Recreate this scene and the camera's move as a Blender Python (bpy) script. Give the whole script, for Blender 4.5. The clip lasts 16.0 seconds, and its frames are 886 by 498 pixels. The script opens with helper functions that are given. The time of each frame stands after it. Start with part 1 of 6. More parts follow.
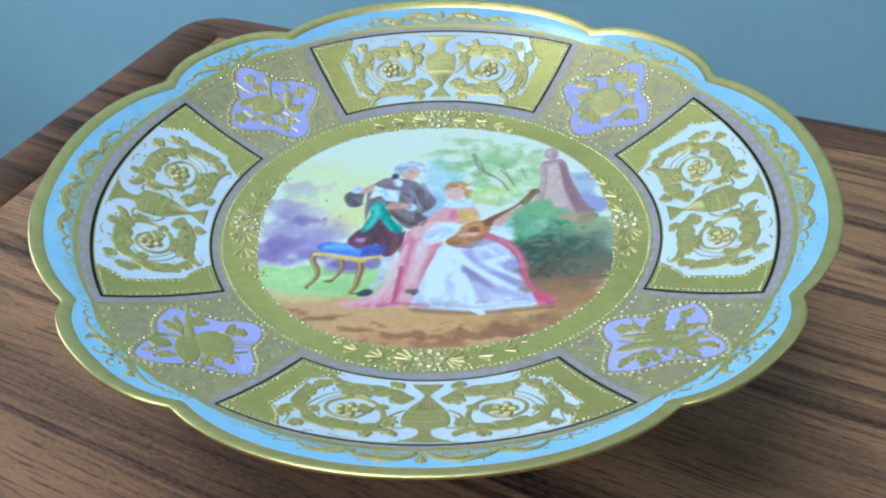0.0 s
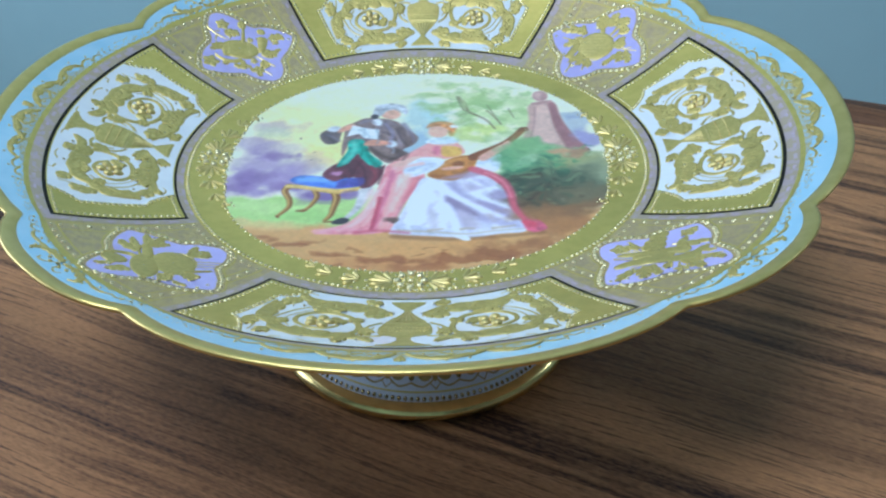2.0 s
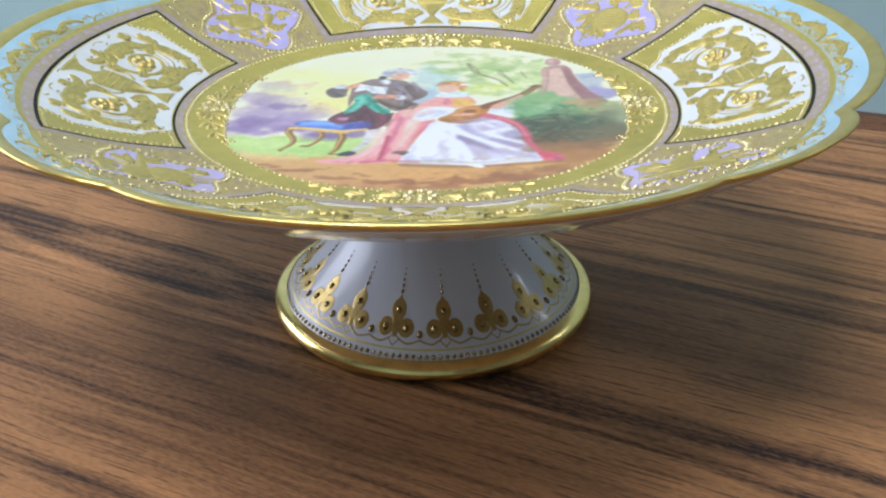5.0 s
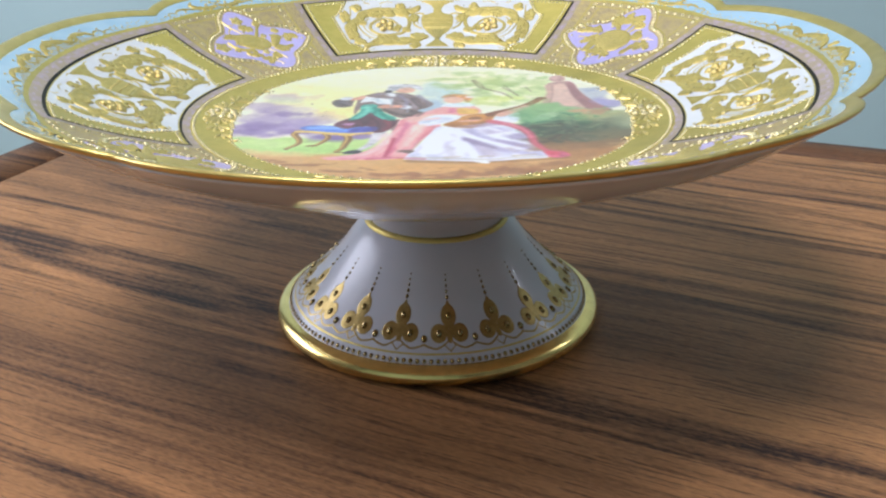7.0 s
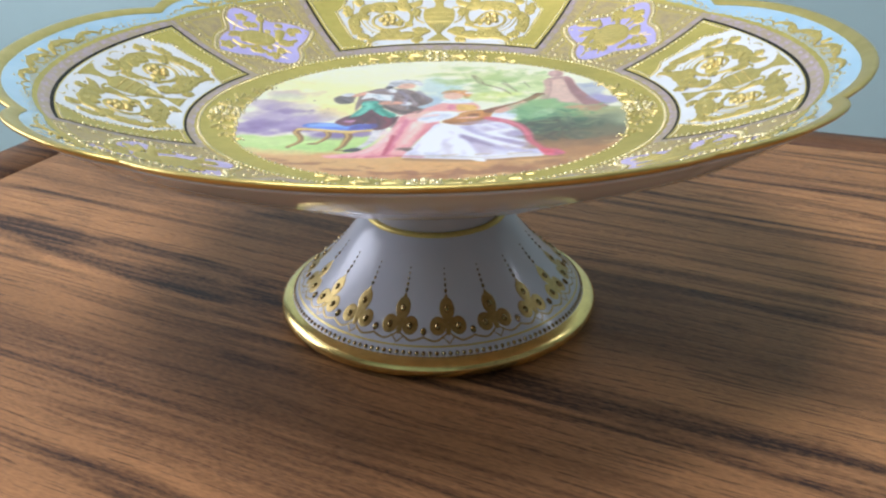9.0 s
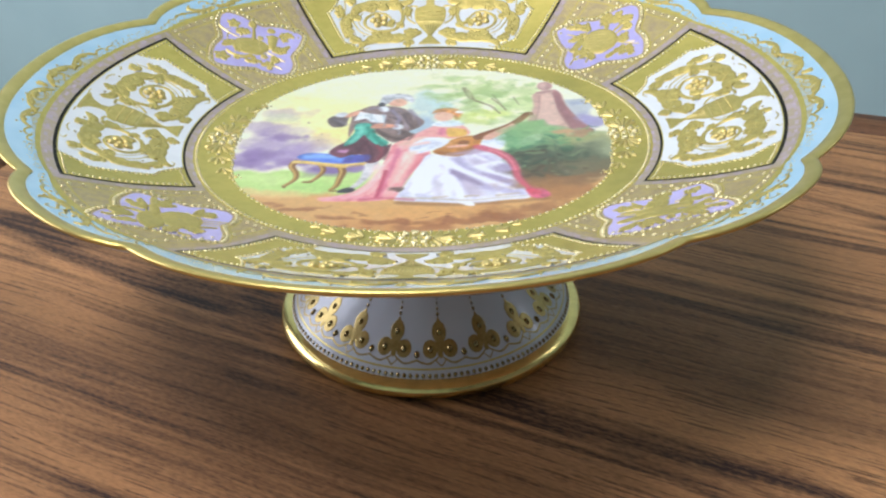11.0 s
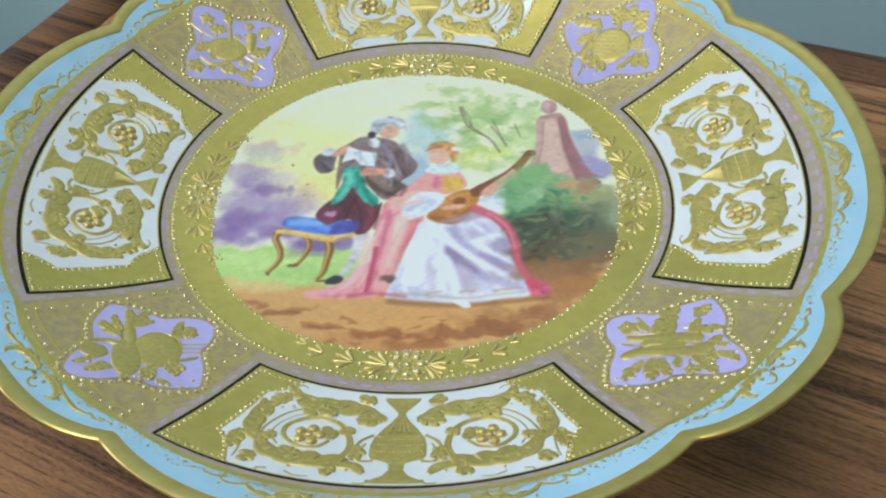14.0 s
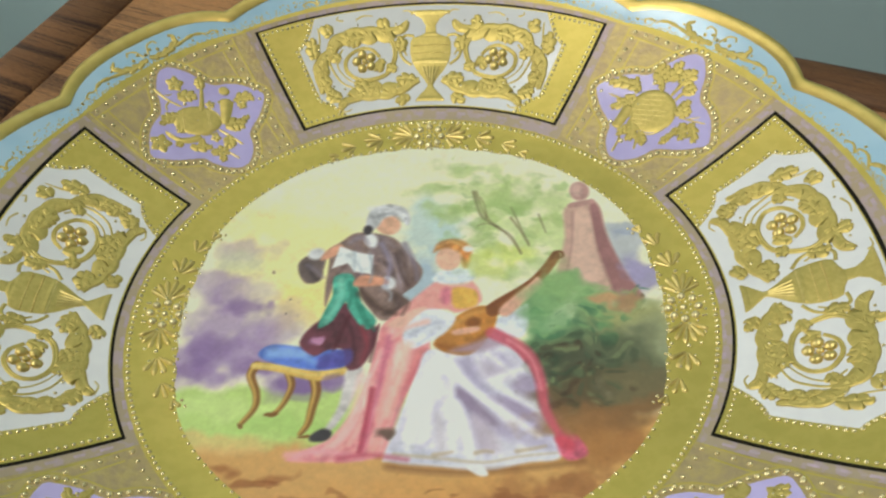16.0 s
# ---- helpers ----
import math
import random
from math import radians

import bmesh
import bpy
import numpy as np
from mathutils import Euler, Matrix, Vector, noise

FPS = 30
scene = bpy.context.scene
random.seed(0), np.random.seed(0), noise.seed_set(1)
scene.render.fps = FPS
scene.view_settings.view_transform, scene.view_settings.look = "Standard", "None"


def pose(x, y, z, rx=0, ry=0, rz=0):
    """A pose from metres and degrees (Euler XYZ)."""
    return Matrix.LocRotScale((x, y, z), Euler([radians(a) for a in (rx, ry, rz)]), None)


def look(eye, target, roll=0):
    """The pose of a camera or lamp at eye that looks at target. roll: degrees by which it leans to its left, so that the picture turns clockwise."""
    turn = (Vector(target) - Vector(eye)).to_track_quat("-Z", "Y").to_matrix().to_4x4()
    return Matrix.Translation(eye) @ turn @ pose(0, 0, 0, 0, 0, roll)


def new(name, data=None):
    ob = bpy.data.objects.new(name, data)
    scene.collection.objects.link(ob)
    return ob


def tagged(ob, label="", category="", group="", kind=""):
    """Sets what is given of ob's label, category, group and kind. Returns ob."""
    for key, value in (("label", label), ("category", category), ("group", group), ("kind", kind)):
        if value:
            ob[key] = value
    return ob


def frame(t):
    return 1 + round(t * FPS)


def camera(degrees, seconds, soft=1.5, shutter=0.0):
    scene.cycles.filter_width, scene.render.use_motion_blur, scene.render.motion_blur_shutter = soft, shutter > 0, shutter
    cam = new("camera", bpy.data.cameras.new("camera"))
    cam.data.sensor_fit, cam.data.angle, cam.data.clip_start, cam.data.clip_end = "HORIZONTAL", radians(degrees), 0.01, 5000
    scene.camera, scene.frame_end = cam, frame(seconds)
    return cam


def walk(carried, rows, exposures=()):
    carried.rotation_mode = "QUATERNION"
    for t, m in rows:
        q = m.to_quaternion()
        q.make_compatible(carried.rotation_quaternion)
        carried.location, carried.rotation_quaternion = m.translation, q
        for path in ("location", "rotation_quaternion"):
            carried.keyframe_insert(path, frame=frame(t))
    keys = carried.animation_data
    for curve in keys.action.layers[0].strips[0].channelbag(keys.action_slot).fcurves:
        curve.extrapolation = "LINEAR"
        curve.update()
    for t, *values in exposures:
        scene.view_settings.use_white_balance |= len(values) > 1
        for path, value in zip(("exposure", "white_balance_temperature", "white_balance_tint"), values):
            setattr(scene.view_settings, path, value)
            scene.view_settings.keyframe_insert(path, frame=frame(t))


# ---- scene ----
cam = camera(48.01, 16.0, soft=2.3)
PATH = [
    (0, (0.01054, -0.23483, 0.23697), (0.00187, 0.00052, 0.05114), -1.72),
    (0.5, (0.01184, -0.23921, 0.22417), (0.00629, -0.00031, 0.04281), -1.02),
    (1, (0.00960, -0.23789, 0.21299), (0.00427, -0.00015, 0.03009), -1.12),
    (1.5, (0.01170, -0.23605, 0.20240), (0.00656, 0.00315, 0.02140), -1.36),
    (2, (0.01030, -0.23899, 0.19862), (0.00647, 0.00628, 0.02591), -1.06),
    (2.5, (0.01056, -0.24174, 0.19009), (0.00551, 0.00637, 0.02151), -1.14),
    (3, (0.00955, -0.24470, 0.18196), (0.00397, 0.00685, 0.01859), -1.03),
    (3.5, (0.00887, -0.24773, 0.17298), (0.00270, 0.00492, 0.01134), -0.64),
    (4, (0.00785, -0.25185, 0.16637), (0.00125, 0.00364, 0.00927), -0.78),
    (4.5, (0.00759, -0.24915, 0.15958), (0.00333, 0.01069, 0.00970), -0.99),
    (7, (0.00627, -0.25696, 0.13461), (0.00199, 0.01776, 0.01413), -0.71),
    (7.5, (0.00919, -0.25620, 0.13463), (0.00278, 0.01833, 0.01383), -1.14),
    (8, (0.01033, -0.25736, 0.13426), (0.00207, 0.01710, 0.01341), -1.12),
    (10.5, (0.00971, -0.26384, 0.16567), (0.00187, -0.00122, 0.02085), -1.35),
    (11, (0.01229, -0.25466, 0.17651), (0.00459, 0.00301, 0.02307), -1.58),
    (11.5, (0.01465, -0.24738, 0.18768), (0.00772, 0.00407, 0.02420), -1.49),
    (12, (0.01354, -0.24056, 0.20044), (0.00599, 0.00386, 0.02665), -1.67),
    (12.5, (0.01586, -0.23077, 0.20714), (0.00703, 0.00215, 0.01828), -2.21),
    (13, (0.01121, -0.22067, 0.22014), (0.00132, 0.00844, 0.02672), -1.98),
    (13.5, (0.01166, -0.20812, 0.22559), (0.00122, 0.01410, 0.02433), -2.40),
    (14, (0.01478, -0.19475, 0.23073), (0.00550, 0.02003, 0.02148), -2.15),
    (14.5, (0.01702, -0.18441, 0.23548), (-0.00129, 0.02763, 0.02405), -4.07),
    (15, (0.01558, -0.16700, 0.23220), (-0.00092, 0.04043, 0.01610), -4.09),
    (15.5, (0.01661, -0.14559, 0.22722), (0.00056, 0.05991, 0.00925), -4.10),
    (16, (0.01525, -0.13694, 0.22554), (0.00077, 0.06903, 0.00790), -3.83),
]
EXPOSURES = [(0, -0.23, 4500, 4), (1, -0.38, 4650, 5), (2, -0.25, 4800, 6), (3, -0.19, 4980, 7), (3.5, -0.12, 5120, 8), (4, -0.02, 5700, 14), (4.5, 0.03, 5770, 15), (7, 0.13, 5970, 19), (8, 0.13, 5970, 19), (10.5, 0.08, 5870, 16), (11.5, 0.08, 6170, 16), (12, -0.07, 6420, 17), (12.5, -0.15, 5870, 14), (13, -0.11, 5730, 13), (13.5, -0.36, 5630, 11), (14, -0.31, 5680, 7), (14.5, -0.37, 6330, 7), (15, -0.42, 6730, 7), (16, -0.47, 6730, 7)]
walk(cam, [(t, look(eye, target, roll)) for t, eye, target, roll in PATH], EXPOSURES)

# ---- world, room light, exposure ----
TURN_T = -21.5                                   # the table and the room are turned so against the camera's way
ROOM = pose(0, 0, 0, 0, 0, TURN_T)

world = bpy.data.worlds.new("world")
scene.world = world
world.use_nodes = True
_sky = world.node_tree.nodes.new("ShaderNodeTexSky")
_sky.sky_type, _sky.sun_disc, _sky.sun_elevation, _sky.sun_rotation = "NISHITA", False, radians(40), radians(60)
_bg = world.node_tree.nodes["Background"]
_bg.inputs["Strength"].default_value = 0.1
world.node_tree.links.new(_sky.outputs["Color"], _bg.inputs["Color"])


def area_light(name, m, width, height, watts, colour):
    data = bpy.data.lights.new(name, "AREA")
    data.shape, data.size, data.size_y, data.energy, data.color = "RECTANGLE", width, height, watts, colour
    ob = new(name, data)
    ob.matrix_world = m
    return ob


LAMP = (-0.26, -0.62, 1.88, 0.84, 0.68)           # u, v, z, width, depth of the ceiling light
WIN_B = (0.87, 0.60, 0.715, 0.08, 0.26)             # u, v, z of the middle, width, height of the window beside the table
FILL_W = (-1.20, -0.16, 0.45, 0.80, 0.60)           # an unseen opening added in the west wall, soft fill from the left
area_light("area_light", ROOM @ look((FILL_W[0] + 0.02, FILL_W[1], FILL_W[2]), (0, FILL_W[1], FILL_W[2])), FILL_W[3], FILL_W[4], 7.4, (0.96, 0.98, 1.0))
SPOT = (-0.58, 0.38, 1.90, 0.24, 0.24)            # a smaller ceiling light near the wall
area_light("small_ceiling_lamp", ROOM @ look(SPOT[:3], (SPOT[0], SPOT[1] - 0.05, 0)), SPOT[3], SPOT[4], 2.5, (1.0, 0.97, 0.92))
area_light("ceiling_lamp", ROOM @ look(LAMP[:3], (LAMP[0], LAMP[1] + 0.15, 0)), LAMP[3], LAMP[4], 25, (1.0, 0.97, 0.92))
area_light("area_light", ROOM @ look((WIN_B[0], WIN_B[1] - 0.005, WIN_B[2]), (WIN_B[0], 0, WIN_B[2])), WIN_B[3], WIN_B[4], 0.85, (0.96, 0.98, 1.0))


# ---- materials ----
def material(name, colour, rough=0.5, metal=0.0, second=None, scale=200.0, detail=4.0, bump=0.0, bump_scale=None, stretch=None, low=0.4, high=0.6, coat=0.0, rough2=None):
    """A surface whose colour wanders between two at one scale and a little in brightness at another, with fine relief."""
    m = bpy.data.materials.new(name)
    m.use_nodes = True
    n, l = m.node_tree.nodes, m.node_tree.links
    b = n["Principled BSDF"]
    b.inputs["Roughness"].default_value, b.inputs["Metallic"].default_value = rough, metal
    b.inputs["Coat Weight"].default_value = coat
    b.inputs["Coat Roughness"].default_value = 0.08
    tc, mp = n.new("ShaderNodeTexCoord"), n.new("ShaderNodeMapping")
    l.new(tc.outputs["Object"], mp.inputs["Vector"])
    if stretch:
        mp.inputs["Scale"].default_value = stretch
    nz, rp, mx = n.new("ShaderNodeTexNoise"), n.new("ShaderNodeMapRange"), n.new("ShaderNodeMix")
    nz.inputs["Scale"].default_value, nz.inputs["Detail"].default_value = scale, detail
    l.new(mp.outputs["Vector"], nz.inputs["Vector"])
    rp.inputs["From Min"].default_value, rp.inputs["From Max"].default_value = low, high
    l.new(nz.outputs["Fac"], rp.inputs["Value"])
    mx.data_type = "RGBA"
    mx.inputs["A"].default_value = (*colour, 1)
    mx.inputs["B"].default_value = (*(second or [c * 0.85 for c in colour]), 1)
    l.new(rp.outputs["Result"], mx.inputs["Factor"])
    big, hs, rb = n.new("ShaderNodeTexNoise"), n.new("ShaderNodeHueSaturation"), n.new("ShaderNodeMapRange")
    big.inputs["Scale"].default_value, big.inputs["Detail"].default_value = scale / 9, 2
    l.new(mp.outputs["Vector"], big.inputs["Vector"])
    rb.inputs["To Min"].default_value, rb.inputs["To Max"].default_value = 0.84, 1.16
    l.new(big.outputs["Fac"], rb.inputs["Value"])
    l.new(rb.outputs["Result"], hs.inputs["Value"])
    l.new(mx.outputs["Result"], hs.inputs["Color"])
    l.new(hs.outputs["Color"], b.inputs["Base Color"])
    if rough2 is not None:
        rr = n.new("ShaderNodeMapRange")
        rr.inputs["To Min"].default_value, rr.inputs["To Max"].default_value = rough, rough2
        l.new(big.outputs["Fac"], rr.inputs["Value"])
        l.new(rr.outputs["Result"], b.inputs["Roughness"])
    if bump:
        bz, bp = n.new("ShaderNodeTexNoise"), n.new("ShaderNodeBump")
        bz.inputs["Scale"].default_value, bz.inputs["Detail"].default_value = bump_scale or scale, 3
        l.new(mp.outputs["Vector"], bz.inputs["Vector"])
        bp.inputs["Strength"].default_value, bp.inputs["Distance"].default_value = bump, 0.0004
        l.new(bz.outputs["Fac"], bp.inputs["Height"])
        l.new(bp.outputs["Normal"], b.inputs["Normal"])
    return m


porcelain = material("porcelain", (0.74, 0.75, 0.76), 0.12, second=(0.70, 0.71, 0.73), scale=60, coat=0.5)
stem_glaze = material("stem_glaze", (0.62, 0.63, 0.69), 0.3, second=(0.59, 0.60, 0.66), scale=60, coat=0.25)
reserve_white = material("reserve_white", (0.85, 0.86, 0.87), 0.15, second=(0.82, 0.83, 0.85), scale=260, coat=0.4)
gilt_bright = material("gilt_bright", (0.95, 0.71, 0.25), 0.16, 0.95, scale=300, rough2=0.24)
gilt_lip = material("gilt_lip", (0.78, 0.58, 0.19), 0.28, 0.95, (0.72, 0.53, 0.16), scale=250, rough2=0.42)
# beads paler and less metallic than other gilding: their highlights put into the colour
gilt_bead = material("gilt_bead", (0.95, 0.82, 0.45), 0.26, 0.65, scale=600)
gilt_satin = material("gilt_satin", (0.70, 0.56, 0.15), 0.39, 0.82, (0.65, 0.52, 0.13), scale=350, rough2=0.5)
gilt_raised = material("gilt_raised", (0.69, 0.55, 0.18), 0.44, 0.82, (0.62, 0.49, 0.15), scale=900, bump=0.15, rough2=0.56)
gilt_ground = material("gilt_ground", (0.62, 0.48, 0.20), 0.42, 0.55, (0.52, 0.385, 0.21), scale=420, detail=4, bump=0.45, bump_scale=800, low=0.38, high=0.62)
gilt_petal = material("gilt_petal", (0.78, 0.62, 0.24), 0.34, 0.85, (0.70, 0.55, 0.19), scale=900, rough2=0.44)
turquoise = material("turquoise", (0.45, 0.67, 0.83), 0.16, second=(0.40, 0.63, 0.80), scale=120, coat=0.4)
border_grey = material("border_grey", (0.42, 0.50, 0.50), 0.3, 0.1, (0.50, 0.45, 0.26), scale=520, detail=2, low=0.5, high=0.6)
lavender = material("lavender", (0.565, 0.50, 0.87), 0.25, second=(0.53, 0.465, 0.83), scale=300, coat=0.2)
mauve = material("mauve", (0.50, 0.39, 0.27), 0.38, 0.3, (0.53, 0.41, 0.41), scale=420, detail=1, low=0.5, high=0.58)
black_line = material("black_line", (0.012, 0.009, 0.004), 0.5, scale=300)
black_line.node_tree.nodes["Principled BSDF"].inputs["Specular IOR Level"].default_value = 0.15


def wood_material(name, light, dark, offset=0.0):
    """Open-pored wood with its grain along x: warm ground, broad dark bands made of fine streaks, and short pores."""
    m = bpy.data.materials.new(name)
    m.use_nodes = True
    n, l = m.node_tree.nodes, m.node_tree.links
    b = n["Principled BSDF"]
    b.inputs["Roughness"].default_value = 0.5
    b.inputs["Specular IOR Level"].default_value = 0.22
    tc, warp, bend = n.new("ShaderNodeTexCoord"), n.new("ShaderNodeTexNoise"), n.new("ShaderNodeVectorMath")
    warp.inputs["Scale"].default_value, warp.inputs["Detail"].default_value = 6.0, 2
    l.new(tc.outputs["Object"], warp.inputs["Vector"])
    bend.operation = "MULTIPLY_ADD"
    bend.inputs[1].default_value = (0.01, 0.012, 0)
    l.new(warp.outputs["Color"], bend.inputs[0])
    skew = n.new("ShaderNodeVectorRotate")
    skew.rotation_type = "Z_AXIS"
    skew.inputs["Angle"].default_value = radians(4.5)        # the grain runs a little askew to the edges
    l.new(tc.outputs["Object"], skew.inputs["Vector"])
    l.new(skew.outputs["Vector"], bend.inputs[2])

    def grain(along, across, detail, low, high, rough=0.55, shift=0.0, turn=0.0):
        tn, mp, z, r = n.new("ShaderNodeVectorRotate"), n.new("ShaderNodeMapping"), n.new("ShaderNodeTexNoise"), n.new("ShaderNodeMapRange")
        tn.rotation_type = "Z_AXIS"
        tn.inputs["Angle"].default_value = radians(turn)
        mp.inputs["Scale"].default_value, mp.inputs["Location"].default_value = (along, across, across), (offset + shift, offset * 3 + shift, shift)
        l.new(bend.outputs["Vector"], tn.inputs["Vector"])
        l.new(tn.outputs["Vector"], mp.inputs["Vector"])
        z.inputs["Scale"].default_value, z.inputs["Detail"].default_value, z.inputs["Roughness"].default_value = 1.0, detail, rough
        l.new(mp.outputs["Vector"], z.inputs["Vector"])
        r.inputs["From Min"].default_value, r.inputs["From Max"].default_value = low, high
        l.new(z.outputs["Fac"], r.inputs["Value"])
        return r.outputs["Result"]

    def calc(op, a, c):
        x = n.new("ShaderNodeMath")
        x.operation, x.use_clamp = op, True
        for k, v in enumerate((a, c)):
            if isinstance(v, float):
                x.inputs[k].default_value = v
            else:
                l.new(v, x.inputs[k])
        return x.outputs["Value"]

    def mix(fac, a, c):
        x = n.new("ShaderNodeMix")
        x.data_type = "RGBA"
        l.new(fac, x.inputs["Factor"])
        for key, v in (("A", a), ("B", c)):
            if isinstance(v, tuple):
                x.inputs[key].default_value = (*v, 1)
            else:
                l.new(v, x.inputs[key])
        return x.outputs["Result"]

    tone = grain(2.4, 24, 5, 0.36, 0.64)
    base = mix(tone, tuple(c * 0.62 for c in light), light)
    bands = grain(4.6, 40, 5, 0.545, 0.63, 0.6, 5.3, 3.0)
    broad = grain(2.2, 15, 5, 0.53, 0.66, 0.6, 8.7, 4.0)
    lines = grain(3.0, 150, 4, 0.535, 0.63, 0.5, 2.2)
    fibre = grain(18, 620, 5, 0.38, 0.64, 0.7, 3.3)
    grit = grain(420, 1500, 2, 0.36, 0.66, 0.6, 7.1)
    pores = grain(46, 1350, 2, 0.56, 0.62, 0.6, 4.4)
    dark_part = calc("MULTIPLY", bands, calc("ADD", calc("MULTIPLY", fibre, 0.42), 0.54))
    dark_part = calc("MAXIMUM", dark_part, calc("MULTIPLY", broad, calc("ADD", calc("MULTIPLY", fibre, 0.46), 0.26)))
    dark_part = calc("MAXIMUM", dark_part, calc("MULTIPLY", lines, calc("ADD", calc("MULTIPLY", fibre, 0.44), 0.44)))
    dark_part = calc("MAXIMUM", dark_part, calc("MULTIPLY", fibre, 0.13))
    dark_part = calc("MAXIMUM", dark_part, calc("MULTIPLY", pores, 0.58))
    dark_part = calc("ADD", dark_part, calc("MULTIPLY", grit, 0.26))
    l.new(mix(dark_part, base, dark), b.inputs["Base Color"])
    bp = n.new("ShaderNodeBump")
    bp.inputs["Strength"].default_value, bp.inputs["Distance"].default_value, bp.invert = 0.4, 0.0002, True
    l.new(calc("MAXIMUM", pores, dark_part), bp.inputs["Height"])
    l.new(bp.outputs["Normal"], b.inputs["Normal"])
    return m


wood = wood_material("wood", (0.61, 0.30, 0.120), (0.036, 0.018, 0.014))
wood_edge = wood_material("wood_edge", (0.30, 0.14, 0.058), (0.036, 0.018, 0.014), 3.7)
groove_dark = material("groove_dark", (0.02, 0.012, 0.008), 0.7, scale=200)
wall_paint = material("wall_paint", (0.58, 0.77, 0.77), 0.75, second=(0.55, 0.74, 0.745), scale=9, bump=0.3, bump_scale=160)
# grey for the unseen side walls, so that less light bounces into the shadows
low_bounce_paint = material("low_bounce_paint", (0.19, 0.20, 0.20), 0.75, second=(0.175, 0.185, 0.185), scale=9, bump=0.3, bump_scale=160)
ceiling_paint = material("ceiling_paint", (0.78, 0.78, 0.76), 0.8, scale=8, bump=0.2, bump_scale=120)
floor_carpet = material("floor_carpet", (0.22, 0.20, 0.18), 0.9, second=(0.16, 0.15, 0.14), scale=300, bump=0.8)


# ---- mesh helpers ----
def mesh_of(name, verts, faces, mat, smooth=True):
    me = bpy.data.meshes.new(name)
    me.from_pydata([tuple(v) for v in verts], [], faces)
    me.materials.append(mat)
    me.update()
    if smooth:
        me.shade_smooth()
    return me


def part(name, mesh, parent, label=""):
    """Links a mesh as one part under a thing or under a part."""
    ob = new(name, mesh)
    ob.parent = parent
    return tagged(ob, label)


class Mesh:
    """Collects the pieces of one mesh."""

    def __init__(self):
        self.v, self.f = [], []

    def grid(self, rows, closed=False):
        """Quads between rows of points; closed: the last of a row joins its first."""
        base, w = len(self.v), len(rows[0])
        for row in rows:
            self.v.extend(row)
        for i in range(len(rows) - 1):
            for j in range(w if closed else w - 1):
                k = (j + 1) % w
                self.f.append((base + i * w + j, base + i * w + k, base + (i + 1) * w + k, base + (i + 1) * w + j))
        return self

    def fan(self, centre, ring):
        base = len(self.v)
        self.v.append(centre)
        self.v.extend(ring)
        n = len(ring)
        for j in range(n):
            self.f.append((base, base + 1 + j, base + 1 + (j + 1) % n))
        return self

    def make(self, name, mat, parent, label="", smooth=True):
        return part(name, mesh_of(name, self.v, self.f, mat, smooth), parent, label)


def box(name, x0, x1, y0, y1, z0, z1, mat, parent=None, bevel=0.0, label=""):
    bm = bmesh.new()
    bmesh.ops.create_cube(bm, size=1)
    for v in bm.verts:
        v.co = ((x0 + x1) / 2 + v.co.x * (x1 - x0), (y0 + y1) / 2 + v.co.y * (y1 - y0), (z0 + z1) / 2 + v.co.z * (z1 - z0))
    if bevel:
        bmesh.ops.bevel(bm, geom=bm.edges[:], offset=bevel, segments=3, affect="EDGES", profile=0.5)
    me = bpy.data.meshes.new(name)
    bm.to_mesh(me)
    bm.free()
    me.materials.append(mat)
    ob = new(name, me)
    if parent:
        ob.parent = parent
    return tagged(ob, label)


# ---- room ----
FLOOR = -0.72
U0, U1, V0, V1, TOP = -1.20, 1.60, -2.20, 0.60, 1.95


def wall_with_window(name, axis, at, thick, lo, hi, win=None, paint=wall_paint, label="plain pale blue-green painted wall"):
    """A wall along one axis of the room, with an opening through it where win = (middle, z, width, height)."""
    m = Mesh()

    def block(a0, a1, z0, z1):
        x = (at, at + thick)
        p = [(u, v, z) if axis == "u" else (v, u, z) for u in x for v in (a0, a1) for z in (z0, z1)]
        b = len(m.v)
        m.v.extend(p)
        m.f.extend([tuple(b + i for i in q) for q in ((0, 1, 3, 2), (4, 6, 7, 5), (0, 4, 5, 1), (2, 3, 7, 6), (0, 2, 6, 4), (1, 5, 7, 3))])

    if win:
        c, z, w, h = win
        block(lo, c - w / 2, FLOOR, TOP)
        block(c + w / 2, hi, FLOOR, TOP)
        block(c - w / 2, c + w / 2, FLOOR, z - h / 2)
        block(c - w / 2, c + w / 2, z + h / 2, TOP)
    else:
        block(lo, hi, FLOOR, TOP)
    ob = new(name, mesh_of(name, m.v, m.f, paint, False))
    ob.matrix_world = ROOM
    return tagged(ob, label, "wall", kind="structure")


wall_with_window("wall_west", "u", U0 - 0.15, 0.15, V0 - 0.15, V1 + 0.15, FILL_W[1:], low_bounce_paint, "plain wall out of view, grey to weaken bounced light")
wall_with_window("wall_east", "u", U1, 0.15, V0 - 0.15, V1 + 0.15, None, low_bounce_paint, "plain wall out of view, grey to weaken bounced light")
wall_with_window("wall_north", "v", V1, 0.15, U0, U1, (WIN_B[0], WIN_B[2], WIN_B[3], WIN_B[4]))
wall_with_window("wall_south", "v", V0 - 0.15, 0.15, U0, U1)
for nm, z0, z1, mt, lb in (("floor", FLOOR - 0.1, FLOOR, floor_carpet, "dark grey-brown carpeted floor"), ("ceiling", TOP, TOP + 0.1, ceiling_paint, "plain white ceiling")):
    ob = box(nm, U0 - 0.15, U1 + 0.15, V0 - 0.15, V1 + 0.15, z0, z1, mt)
    ob.matrix_world = ROOM
    tagged(ob, lb, nm, kind="structure")

